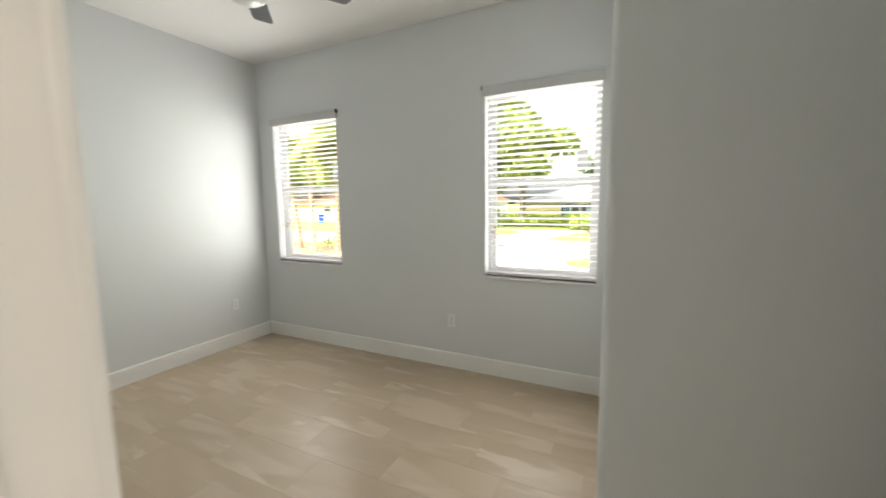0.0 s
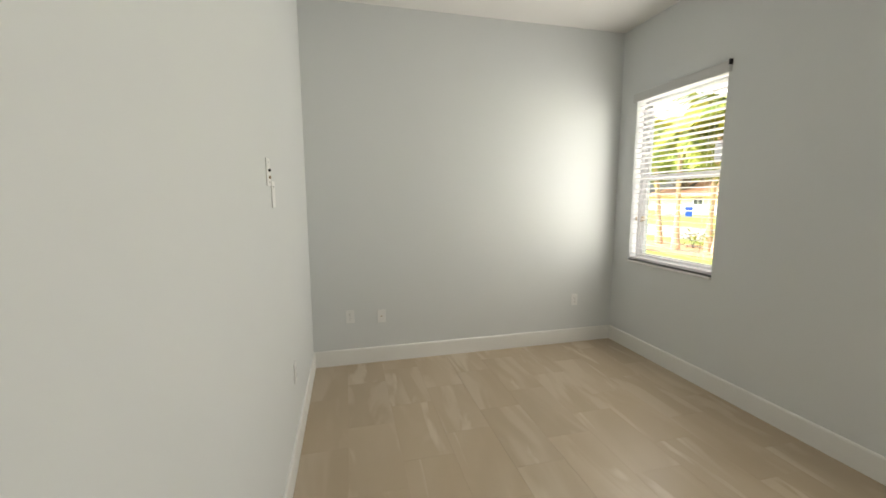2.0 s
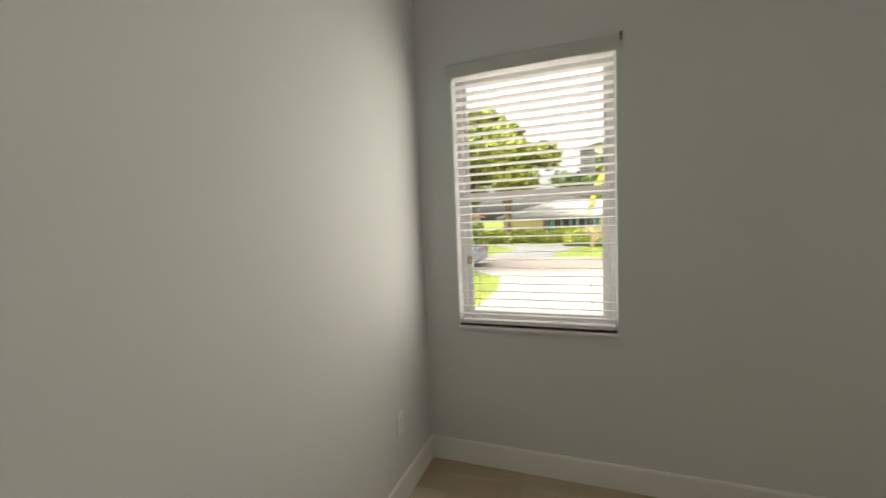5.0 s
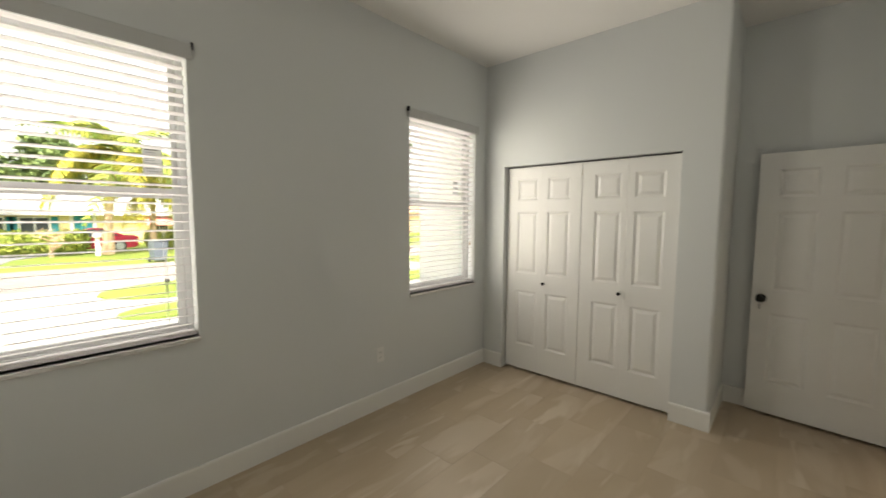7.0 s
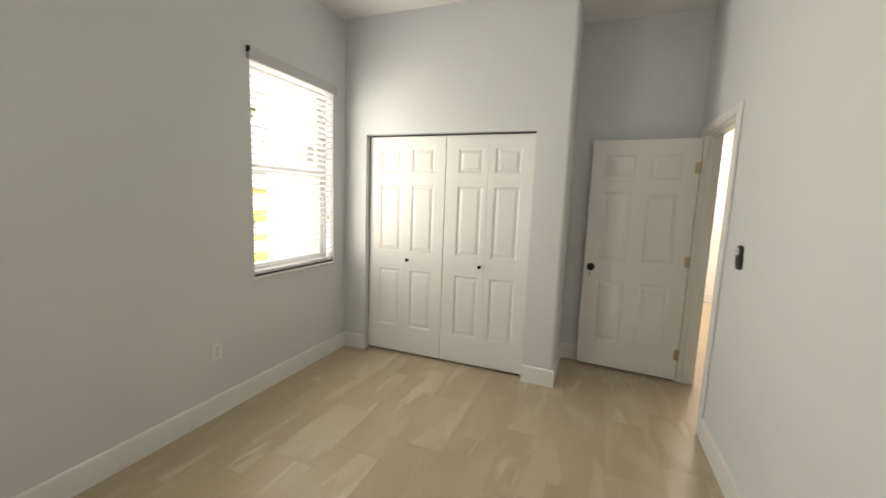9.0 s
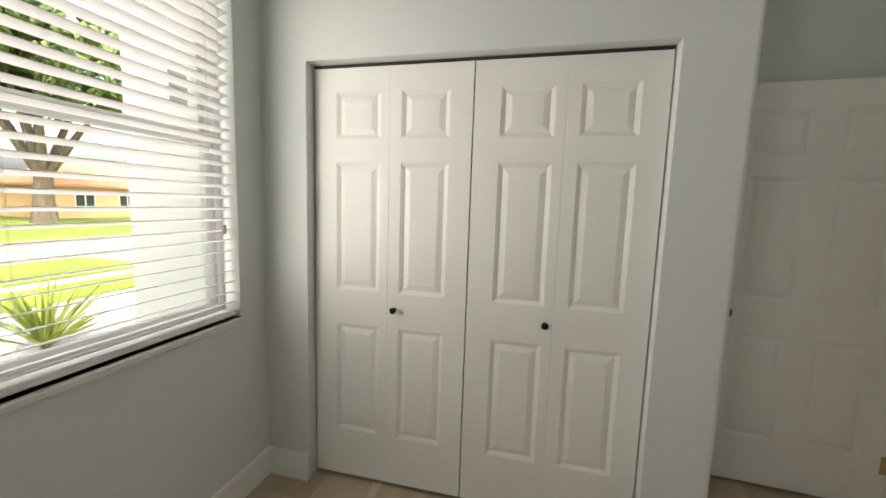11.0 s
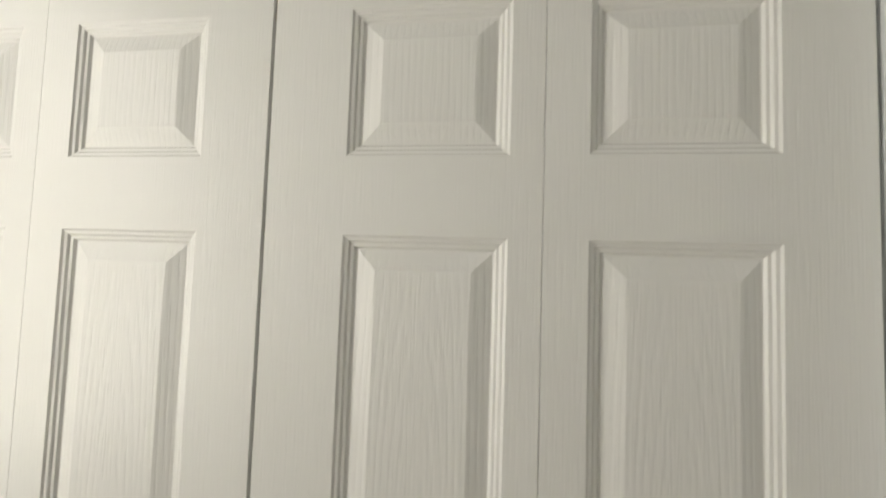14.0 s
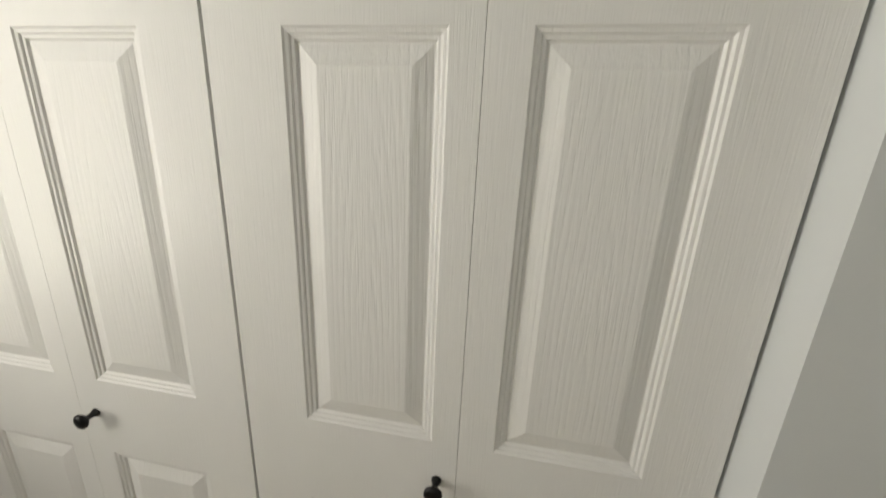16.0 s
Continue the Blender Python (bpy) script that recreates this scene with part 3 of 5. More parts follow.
def outlet(place, normal):
    o = thing("wall_outlet", "white duplex power outlet plate on the wall", "outlet", group="power outlets", m=wall_frame(place, normal))
    bm = bmesh.new()
    plate_mesh(bm, 0.072, 0.117)
    part("cover_plate", bm, M_PLATE, o)
    for z in (-0.02, 0.02):
        bm = bmesh.new()
        box(bm, -0.016, 0.016, 0.006, 0.0085, z - 0.014, z + 0.014, 0.001)
        r = part("receptacle", bm, M_PLATE, o)
        bm = bmesh.new()
        for x in (-0.007, 0.007):
            box(bm, x - 0.001, x + 0.001, 0.0085, 0.009, z - 0.001, z + 0.008)
        rod(bm, (0, 0.0084, z - 0.007), (0, 0.009, z - 0.007), 0.0025, 8)
        part("slot", bm, M_SLOT, r)
    bm = bmesh.new()
    rod(bm, (0, 0.006, 0), (0, 0.0075, 0), 0.003, 8)
    part("screw", bm, M_STEEL, o)


outlet((0.0, -2.664, 0.44), (1, 0))
outlet((0.0, -0.435, 0.445), (1, 0))
outlet((2.368, 0.0, 0.44), (0, -1))
outlet((1.155, SOUTH, 0.485), (0, 1))

tv = thing("cable_jack", "white coax cable jack plate with brass stub", "wall jack", m=wall_frame((0.0, -2.389, 0.425), (1, 0)))
bm = bmesh.new()
plate_mesh(bm, 0.072, 0.117)
part("cover_plate", bm, M_PLATE, tv)
bm = bmesh.new()
rod(bm, (0, 0.006, 0), (0, 0.018, 0), 0.0048, 10)
rod(bm, (0, 0.006, 0), (0, 0.009, 0), 0.0075, 6)
part("coax_stub", bm, M_NICKEL, tv)

# ---------- media plate and blank plate on the south wall ----------
med = thing("media_plate", "white low-voltage wall plate with two dark sockets", "wall jack", m=wall_frame((1.607, SOUTH, 1.592), (0, 1)))
bm = bmesh.new()
plate_mesh(bm, 0.075, 0.118)
part("cover_plate", bm, M_PLATE, med)
for z, mt, r in ((0.008, M_SLOT, 0.006), (-0.022, M_NICKEL, 0.006)):
    bm = bmesh.new()
    rod(bm, (0, 0.005, z), (0, 0.014, z), r, 10)
    part("socket", bm, mt, med)
for z in (0.042, -0.042):
    bm = bmesh.new()
    rod(bm, (0, 0.005, z), (0, 0.0075, z), 0.003, 8)
    part("screw", bm, M_STEEL, med)
blank = thing("blank_plate", "plain white blank cover plate below the media plate", "wall plate", m=wall_frame((1.515, SOUTH, 1.497), (0, 1)))
bm = bmesh.new()
plate_mesh(bm, 0.072, 0.117)
part("cover_plate", bm, M_PLATE, blank)
bm = bmesh.new()
rod(bm, (0.0, 0.005, 0.035), (0.0, 0.008, 0.035), 0.003, 8)
part("screw", bm, M_SLOT, blank)

# ---------- fan remote in its wall holder ----------
rem = thing("fan_remote", "black ceiling fan remote in a wall holder", "remote", m=wall_frame((3.163, SOUTH, 1.225), (0, 1)) @ Matrix.Diagonal((1.32, 0.62, 0.96, 1)))


def capsule(w, h, top_r, n=10):
    pts = []
    for k in range(n + 1):
        a = math.pi * k / n
        pts.append((w / 2 * math.cos(a), h / 2 - top_r + top_r * math.sin(a)))
    for k in range(n + 1):
        a = math.pi + math.pi * k / n
        pts.append((w / 2 * 0.92 * math.cos(a), -h / 2 + top_r * 0.6 + top_r * 0.6 * math.sin(a)))
    return pts


def rounded_body(bm, pts, d0, d1, m):
    """An outline drawn out from d0 to d1 with eased front edge."""
    rings = []
    for s, d in ((1.0, d0), (1.0, d1 - 0.005), (0.96, d1 - 0.0015), (0.88, d1)):
        rings.append([bm.verts.new(m @ Vector((x * s, d, z * s))) for x, z in pts])
    n = len(pts)
    for p, q in zip(rings, rings[1:]):
        for k in range(n):
            bm.faces.new((p[k], p[(k + 1) % n], q[(k + 1) % n], q[k]))
    bm.faces.new(rings[0])
    bm.faces.new(rings[-1])


bm = bmesh.new()
rounded_body(bm, capsule(0.051, 0.078, 0.014), 0.0, 0.027, Matrix.Translation((0, 0, -0.030)))
part("holder", bm, M_BLACK, rem, "black plastic wall holder")
bm = bmesh.new()
outline = capsule(0.047, 0.138, 0.0235, 16)
rings = []
for s, d in ((0.97, 0.003), (1.0, 0.008), (1.0, 0.022), (0.97, 0.029), (0.92, 0.0335), (0.85, 0.0362), (0.80, 0.037)):
    # the lower end slopes back to the wall
    rings.append([bm.verts.new((x * s, d - max(0.0, d - 0.012) * max(0.0, -z / 0.069 - 0.35) ** 1.6, z * s)) for x, z in outline])
for p, q in zip(rings, rings[1:]):
    for k in range(len(outline)):
        bm.faces.new((p[k], p[(k + 1) % len(outline)], q[(k + 1) % len(outline)], q[k]))
bm.faces.new(rings[0])
bm.faces.new(rings[-1])
bmesh.ops.recalc_face_normals(bm, faces=bm.faces)
body = part("handset", bm, M_BLACK, rem, "black remote handset", smooth=True)
bm = bmesh.new()
PAD_Z = 0.034
lathe(bm, [(0.0185, 0.0), (0.0185, 0.0012), (0.0175, 0.0016), (0.0001, 0.0016)], 28, Matrix.Translation((0, 0.0366, PAD_Z)) @ pose(0, 0, 0, -90) @ Matrix.Diagonal((1, 1.3, 1, 1)))
pad = part("button_pad", bm, M_BUTTON, body, "pale grey oval button pad")


def raised_word(text, size, m, parent):
    """Letters of the built-in font as one thin mesh."""
    cu = bpy.data.curves.new("word", "FONT")
    cu.body, cu.size, cu.extrude = text, size, 0.0002
    cu.align_x, cu.align_y = "CENTER", "CENTER"
    tmp = bpy.data.objects.new("word", cu)
    me = bpy.data.meshes.new_from_object(tmp)
    bpy.data.objects.remove(tmp)
    me.materials.append(M_BLACK)
    w = new("button_mark", me)
    w.parent = parent
    w.matrix_basis = m


for word, wx, wz in (("MED", 0.0, 0.0145), ("HI", -0.0115, 0.003), ("LOW", 0.0105, -0.004)):
    raised_word(word, 0.0058, pose(wx, 0.0385, PAD_Z + wz, 90, 0, 180), body)
bm = bmesh.new()
lathe(bm, [(0.0026, 0.0), (0.0026, 0.0006), (0.0038, 0.0006), (0.0038, 0.0)], 16, Matrix.Translation((0, 0.0381, PAD_Z)) @ pose(0, 0, 0, -90))
box(bm, -0.0005, 0.0005, 0.0381, 0.0387, PAD_Z - 0.0005, PAD_Z + 0.0018)
lathe(bm, [(0.0014, 0.0), (0.0014, 0.0006), (0.0022, 0.0006), (0.0022, 0.0)], 12, Matrix.Translation((-0.002, 0.0381, PAD_Z - 0.0135)) @ pose(0, 0, 0, -90))
part("button_mark", bm, M_BLACK, body)

# ---------- ceiling vent ----------
vent = thing("ceiling_vent", "white square air vent in the alcove ceiling", "vent")
vx0, vx1, vy0, vy1 = 3.80, 4.11, -2.60, -2.285
bm = bmesh.new()
for a, b, c, d in ((vx0, vx1, vy0, vy0 + 0.028), (vx0, vx1, vy1 - 0.028, vy1), (vx0, vx0 + 0.028, vy0 + 0.028, vy1 - 0.028), (vx1 - 0.028, vx1, vy0 + 0.028, vy1 - 0.028)):
    box(bm, a, b, c, d, CEIL - 0.009, CEIL, 0.002)
part("frame", bm, M_PLATE, vent)
bm = bmesh.new()
box(bm, 0, 0.252, -0.0075, 0.0075, -0.0008, 0.0008)
me = mesh_of("slat", bm, M_PLATE)
for k in range(14):
    s = new("slat", me)
    s.parent = vent
    s.matrix_basis = pose(vx0 + 0.029, vy0 + 0.04 + k * 0.018, CEIL - 0.005, 38)
bm = bmesh.new()
box(bm, vx0 + 0.02, vx1 - 0.02, vy0 + 0.02, vy1 - 0.02, CEIL - 0.0012, CEIL - 0.0004)
part("backing", bm, M_PLATE, vent)

# ---------- ceiling fan ----------
fan = thing("ceiling_fan", "ceiling fan with five charcoal blades and a frosted bowl light", "ceiling fan", m=pose(1.88, -1.54, -0.02))
bm = bmesh.new()
lathe(bm, [(0.065, CEIL + 0.02), (0.065, CEIL - 0.02), (0.03, CEIL - 0.055), (0.016, CEIL - 0.06)], 24)
part("canopy", bm, M_BLADE, fan, smooth=True)
bm = bmesh.new()
rod(bm, (0, 0, 2.84), (0, 0, CEIL - 0.05), 0.013, 12)
part("downrod", bm, M_BLADE, fan)
bm = bmesh.new()
lathe(bm, [(0.03, 2.86), (0.085, 2.84), (0.12, 2.81), (0.125, 2.75), (0.10, 2.725), (0.10, 2.712)], 32)
part("motor_housing", bm, M_BOWL, fan, "pale motor housing", smooth=True)
bm = bmesh.new()
lathe(bm, [(0.128, 2.712), (0.130, 2.695), (0.124, 2.672), (0.108, 2.647), (0.08, 2.626), (0.045, 2.614), (0.01, 2.610)], 32)
part("light_bowl", bm, M_BOWL, fan, "frosted white glass bowl", smooth=True)
for k in range(5):
    ang = 60 + 72 * k
    bm = bmesh.new()
    out = [(0.155, -0.052), (0.30, -0.060), (0.55, -0.064), (0.573, -0.058), (0.58, -0.04), (0.58, 0.04), (0.573, 0.058), (0.55, 0.064), (0.30, 0.060), (0.155, 0.052)]
    extrude_outline(bm, out, 0.006, pose(0, 0, 2.765, 0, 0, ang) @ pose(0, 0, 0, 11))
    bl = part("blade", bm, M_BLADE, fan)
    bm = bmesh.new()
    box(bm, 0.09, 0.21, -0.022, 0.022, 0.006, 0.010, 0.002, pose(0, 0, 2.765, 0, 0, ang) @ pose(0, 0, 0, 11))
    part("blade_iron", bm, M_KNOB, bl)

# ---------- wire shelf in the closet ----------
shelf = thing("wire_shelf", "white ventilated wire shelf across the closet", "shelf")
SX0, SX1, SZ = 4.165, 4.428, 1.817
SY0, SY1 = -1.868, -0.008
for nm, x, z, r in (("front_rail", SX0, SZ, 0.0035), ("hang_rail", SX0 - 0.002, SZ - 0.040, 0.0035), ("back_rail", SX1, SZ, 0.003), ("mid_rail", (SX0 + SX1) / 2, SZ - 0.005, 0.0028)):
    bm = bmesh.new()
    rod(bm, (x, SY0, z), (x, SY1, z), r, 8)
    part(nm, bm, M_WIRE, shelf)
bm = bmesh.new()
rod(bm, (SX0, 0, 0.002), (SX1, 0, 0.002), 0.0015, 5)
me = mesh_of("wire", bm, M_WIRE)
n_w = 73
for k in range(n_w):
    o = new("wire", me)
    o.parent = shelf
    o.matrix_basis = pose(0, SY0 + 0.01 + (SY1 - SY0 - 0.02) * k / (n_w - 1), SZ)
for y in (-0.315, -0.62, -0.923, -1.230, -1.520, -1.80):
    bm = bmesh.new()
    box(bm, SX0 - 0.005, SX0 + 0.002, y - 0.006, y + 0.006, SZ - 0.042, SZ + 0.003, 0.0015)
    part("spacer", bm, M_WIRE, shelf)
for y in (-0.19, -0.70, -1.216, -1.742):
    bm = bmesh.new()
    box(bm, SX1 - 0.003, EAST, y - 0.008, y + 0.008, SZ - 0.012, SZ + 0.008, 0.003)
    c = part("wall_clip", bm, M_WIRE, shelf)
    bm = bmesh.new()
    rod(bm, (SX1 - 0.006, y, SZ - 0.004), (SX1 - 0.002, y, SZ - 0.004), 0.0035, 8)
    part("screw", bm, M_STEEL, c)
for y0, y1 in ((-1.262, -1.272), (-0.40, -0.41)):
    bm = bmesh.new()
    rod(bm, (SX0 + 0.004, y0, SZ - 0.002), (4.425, y1, 1.545), 0.0045, 8)
    box(bm, SX0 - 0.002, SX0 + 0.018, y0 - 0.008, y0 + 0.008, SZ - 0.012, SZ + 0.006, 0.002)
    box(bm, 4.422, EAST, y1 - 0.011, y1 + 0.011, 1.512, 1.552, 0.003)
    br = part("support_bracket", bm, M_WIRE, shelf, "diagonal white steel support bracket")
    bm = bmesh.new()
    rod(bm, (4.418, y1, 1.528), (4.423, y1, 1.528), 0.0045, 10)
    part("screw", bm, M_STEEL, br)
bm = bmesh.new()
box(bm, SX0 - 0.012, SX0 + 0.03, CLOSET_IN, CLOSET_IN + 0.012, SZ - 0.05, SZ + 0.012, 0.003)
part("end_bracket", bm, M_WIRE, shelf, "white plastic end bracket")

# ---------- outside: ground, street and drive ----------
def leafy(name, c1, c2, rough=0.55):
    m, nt, b = node_mat(name, rough, 0.0, 0.3)
    geo = nt.nodes.new("ShaderNodeNewGeometry")
    nt.links.new(ramp(nt, geo.outputs["Random Per Island"], [(0.05, c1), (0.95, c2)]), b.inputs["Base Color"])
    b.inputs["Subsurface Weight"].default_value = 0.0
    return m


def siding(name, c1, c2):
    return two_scale(name, c1, c2, 0.5, 25, 0.85, 0.003, 0.4)


M_GRASS = two_scale("lawn_grass", (0.115, 0.165, 0.02), (0.20, 0.235, 0.03), 0.5, 30, 0.9, 0.02, 0.6)
M_ROAD = two_scale("pale_asphalt", (0.215, 0.175, 0.165), (0.26, 0.22, 0.205), 0.4, 60, 0.9, 0.004, 0.4)
M_DARKDRIVE = two_scale("grey_asphalt", (0.17, 0.165, 0.18), (0.21, 0.205, 0.22), 0.4, 60, 0.9, 0.004, 0.4)
M_DRIVE = two_scale("concrete_drive", (0.27, 0.255, 0.25), (0.325, 0.31, 0.305), 0.5, 40, 0.85, 0.003, 0.4)
M_MULCH = two_scale("red_mulch", (0.28, 0.13, 0.07), (0.42, 0.23, 0.13), 3, 40, 0.95, 0.02, 0.8)
M_STUCCO = siding("white_stucco", (0.72, 0.70, 0.69), (0.77, 0.75, 0.74))
M_YELLOW = siding("cream_stucco", (0.62, 0.50, 0.24), (0.70, 0.58, 0.30))
M_PEACH = siding("peach_stucco", (0.62, 0.38, 0.20), (0.70, 0.46, 0.27))
M_SHINGLE = two_scale("grey_shingle", (0.42, 0.40, 0.40), (0.55, 0.52, 0.52), 1.2, 30, 0.9, 0.01, 0.5)
M_TERRA = two_scale("terracotta_roof", (0.46, 0.22, 0.13), (0.60, 0.32, 0.20), 1.2, 20, 0.85, 0.01, 0.5)
M_TEAL = siding("teal_paint", (0.012, 0.16, 0.19), (0.02, 0.20, 0.24))
M_PINK = siding("pink_awning", (0.72, 0.26, 0.24), (0.80, 0.34, 0.30))
M_PANE = two_scale("dark_glass", (0.03, 0.035, 0.04), (0.06, 0.065, 0.07), 2, 60, 0.08, 0.0002, 0.1)
M_BARK = two_scale("palm_bark", (0.40, 0.27, 0.17), (0.54, 0.39, 0.26), 3, 40, 0.9, 0.01, 0.7, stretch=(1, 1, 3))
M_CROWNSHAFT = two_scale("yellow_crownshaft", (0.42, 0.38, 0.05), (0.58, 0.50, 0.08), 3, 40, 0.5, 0.004, 0.4, stretch=(2, 2, 0.4))
M_OAK = two_scale("dark_bark", (0.10, 0.075, 0.055), (0.17, 0.13, 0.10), 4, 40, 0.95, 0.02, 0.8, stretch=(1, 1, 0.4))
M_FROND = leafy("palm_leaf", (0.13, 0.19, 0.03), (0.36, 0.36, 0.07))
M_FROND_Y = leafy("yellow_palm_leaf", (0.24, 0.23, 0.03), (0.46, 0.38, 0.05))
M_LEAF = leafy("broad_leaf", (0.12, 0.18, 0.03), (0.36, 0.38, 0.08))
M_LEAF_D = leafy("dark_leaf", (0.06, 0.10, 0.035), (0.17, 0.22, 0.07))
M_REDCAR = two_scale("red_car_paint", (0.34, 0.012, 0.04), (0.40, 0.02, 0.05), 1, 50, 0.25)
M_WHITECAR = two_scale("white_car_paint", (0.72, 0.72, 0.73), (0.78, 0.78, 0.79), 1, 50, 0.25)
M_BLUECAR = two_scale("blue_grey_car_paint", (0.16, 0.19, 0.28), (0.21, 0.24, 0.33), 1, 50, 0.25)
M_TYRE = two_scale("tyre_rubber", (0.015, 0.015, 0.016), (0.03, 0.03, 0.032), 4, 100, 0.85)
M_BLUEBIN = two_scale("blue_bin_plastic", (0.004, 0.06, 0.52), (0.008, 0.09, 0.62), 2, 60, 0.5)
M_GREYBIN = two_scale("grey_bin_plastic", (0.10, 0.12, 0.15), (0.15, 0.17, 0.20), 2, 60, 0.5)
M_REDBERRY = two_scale("red_fruit", (0.55, 0.03, 0.02), (0.75, 0.06, 0.03), 6, 80, 0.5)
M_TAIL = two_scale("red_lamp_glass", (0.35, 0.01, 0.01), (0.45, 0.02, 0.02), 6, 80, 0.2)

G = GROUND


def ground_piece(name, pts, z, mat_, label, kind_word):
    bm = bmesh.new()
    extrude_outline(bm, pts, z + 0.1, Matrix.Translation((0, 0, G - 0.1)))
    return tagged(new(name, mesh_of(name, bm, mat_)), label, kind_word, kind="structure")


def rounded_end(x0, x1, y0, y1, n=8):
    """A lawn bed with its west end rounded."""
    r = (y1 - y0) / 2
    pts = [(x1, y0), (x1, y1)]
    for k in range(n + 1):
        a = math.pi / 2 + math.pi * k / n
        pts.append((x0 + r * 1.4 + r * 1.4 * math.cos(a), (y0 + y1) / 2 + r * math.sin(a)))
    return pts


bm = bmesh.new()
box(bm, -500, 500, -150, 900, G - 0.4, G)
tagged(new("ground", mesh_of("ground", bm, M_GRASS)), "green lawn ground reaching the horizon", "ground", kind="structure")
ground_piece("road", [(-120, 13.6), (-120, 21.2), (-14, 20.4), (-6, 18.9), (120, 18.7), (120, 13.0), (-4, 13.0), (-10, 13.8)], 0.012, M_ROAD, "pale sunlit asphalt street", "road")
ground_piece("pavement", [(-1.5, 0.2), (-1.5, 9.2), (-1.9, 11.5), (-3.2, 13.02), (13, 13.02), (13, 0.2)], 0.024, M_DRIVE, "pale concrete driveway in front of the windows", "driveway")
ground_piece("ground", rounded_end(1.72, 11.0, 9.35, 12.3), 0.06, M_GRASS, "rounded lawn island beside the driveway", "lawn")
ground_piece("ground", rounded_end(1.72, 11.0, 7.1, 8.55), 0.06, M_GRASS, "narrow rounded lawn strip beside the driveway", "lawn")
ground_piece("pavement", [(-4.4, 18.8), (-3.3, 24.5), (-6.0, 28.0), (2.5, 28.0), (0.2, 24.5), (-0.8, 18.8)], 0.016, M_DARKDRIVE, "grey asphalt driveway across the street", "driveway")
ground_piece("ground", [(-12.0, 8.6), (-12.0, 12.0), (-5.0, 12.4), (-4.8, 9.4)], 0.03, M_MULCH, "bed of reddish mulch under the palms", "mulch")

# projecting wing of this house
bm = bmesh.new()
box(bm, 4.26, 8.0, 0.2, 1.49, G, 3.3)
structure("wall_wing", bm, M_STUCCO, "white stucco side wall of the projecting wing", "wall")
bm = bmesh.new()
box(bm, -1.0, 8.6, -5.2, 0.5, 3.3, 3.42)
box(bm, 3.9, 8.6, 0.5, 2.0, 3.3, 3.42)
structure("roof", bm, M_STUCCO, "white soffit and roof deck over the room", "roof")


# ---------- plants ----------
def leaf_cloud(blobs, count, size, seed, flat=0.5):
    """Many small bent leaves strewn through a set of ellipsoids, denser to their outside."""
    rng = np.random.default_rng(seed)
    verts, faces = [], []
    weights = np.array([b[3] * b[4] * b[5] for b in blobs]) ** 0.67
    pick = rng.choice(len(blobs), count, p=weights / weights.sum())
    for k in pick:
        cx, cy, cz, rx, ry, rz = blobs[k]
        d = rng.normal(size=3)
        d /= np.linalg.norm(d)
        r = 0.45 + 0.6 * rng.random() ** 0.6
        c = np.array((cx, cy, cz)) + d * r * np.array((rx, ry, rz))
        u = rng.normal(size=3)
        u /= np.linalg.norm(u)
        v = np.cross(u, rng.normal(size=3))
        v /= np.linalg.norm(v)
        s = size * (0.6 + 0.8 * rng.random())
        n = np.cross(u, v) * s * 0.18
        i = len(verts)
        verts += [c - u * s, c - v * s * flat + n, c + u * s, c + v * s * flat + n]
        faces.append((i, i + 1, i + 2, i + 3))
    return verts, faces


def mesh_from(name, verts, faces, material):
    me = bpy.data.meshes.new(name)
    me.from_pydata([tuple(v) for v in verts], [], faces)
    me.materials.append(material)
    return me


def limb(bm, pts, radii, seg=8):
    rings = []
    for i, p in enumerate(pts):
        p = Vector(p)
        d = (Vector(pts[min(i + 1, len(pts) - 1)]) - Vector(pts[max(i - 1, 0)])).normalized()
        q = d.to_track_quat("Z", "Y")
        rings.append([bm.verts.new(p + q @ Vector((radii[i] * math.cos(2 * math.pi * k / seg), radii[i] * math.sin(2 * math.pi * k / seg), 0))) for k in range(seg)])
    for a, b in zip(rings, rings[1:]):
        for k in range(seg):
            bm.faces.new((a[k], a[(k + 1) % seg], b[(k + 1) % seg], b[k]))
    bm.faces.new(list(reversed(rings[0])))
    bm.faces.new(rings[-1])


def tree(x, y, height, spread, seed, leaf=0.22, count=5200, mat_=None, label="", trunk_r=0.25, low=0.35):
    rng = random.Random(seed)
    t = thing("tree", label, "tree", m=pose(x, y, G))
    bm = bmesh.new()
    fork = height * low
    limb(bm, [(0, 0, -0.1), (0.05, 0.03, fork * 0.5), (0.1, -0.05, fork)], [trunk_r * 1.35, trunk_r, trunk_r * 0.85], 10)
    blobs = []
    for k in range(9):
        a = 2 * math.pi * (k + rng.random() * 0.6) / 9
        rr = spread * rng.uniform(0.35, 0.85)
        top = Vector((rr * math.cos(a), rr * math.sin(a), height * rng.uniform(0.5, 0.88)))
        if k == 0:
            top = Vector((0.2, 0.1, height * 0.9))
        mid = top * 0.5 + Vector((0, 0, fork * 0.55))
        limb(bm, [(0.1, -0.05, fork * 0.92), mid, top], [trunk_r * 0.55, trunk_r * 0.32, trunk_r * 0.1], 6)
        for _ in range(3):
            o = Vector((rng.uniform(-1, 1), rng.uniform(-1, 1), rng.uniform(-0.6, 0.6))) * spread * 0.3
            s = spread * rng.uniform(0.20, 0.38)
            blobs.append((*(top + o), s, s, s * rng.uniform(0.55, 0.8)))
    part("trunk", bm, M_OAK, t)
    v, f = leaf_cloud(blobs, count, leaf, seed)
    c = new("crown", mesh_from("crown", v, f, mat_ or M_LEAF))
    c.parent = t
    return t


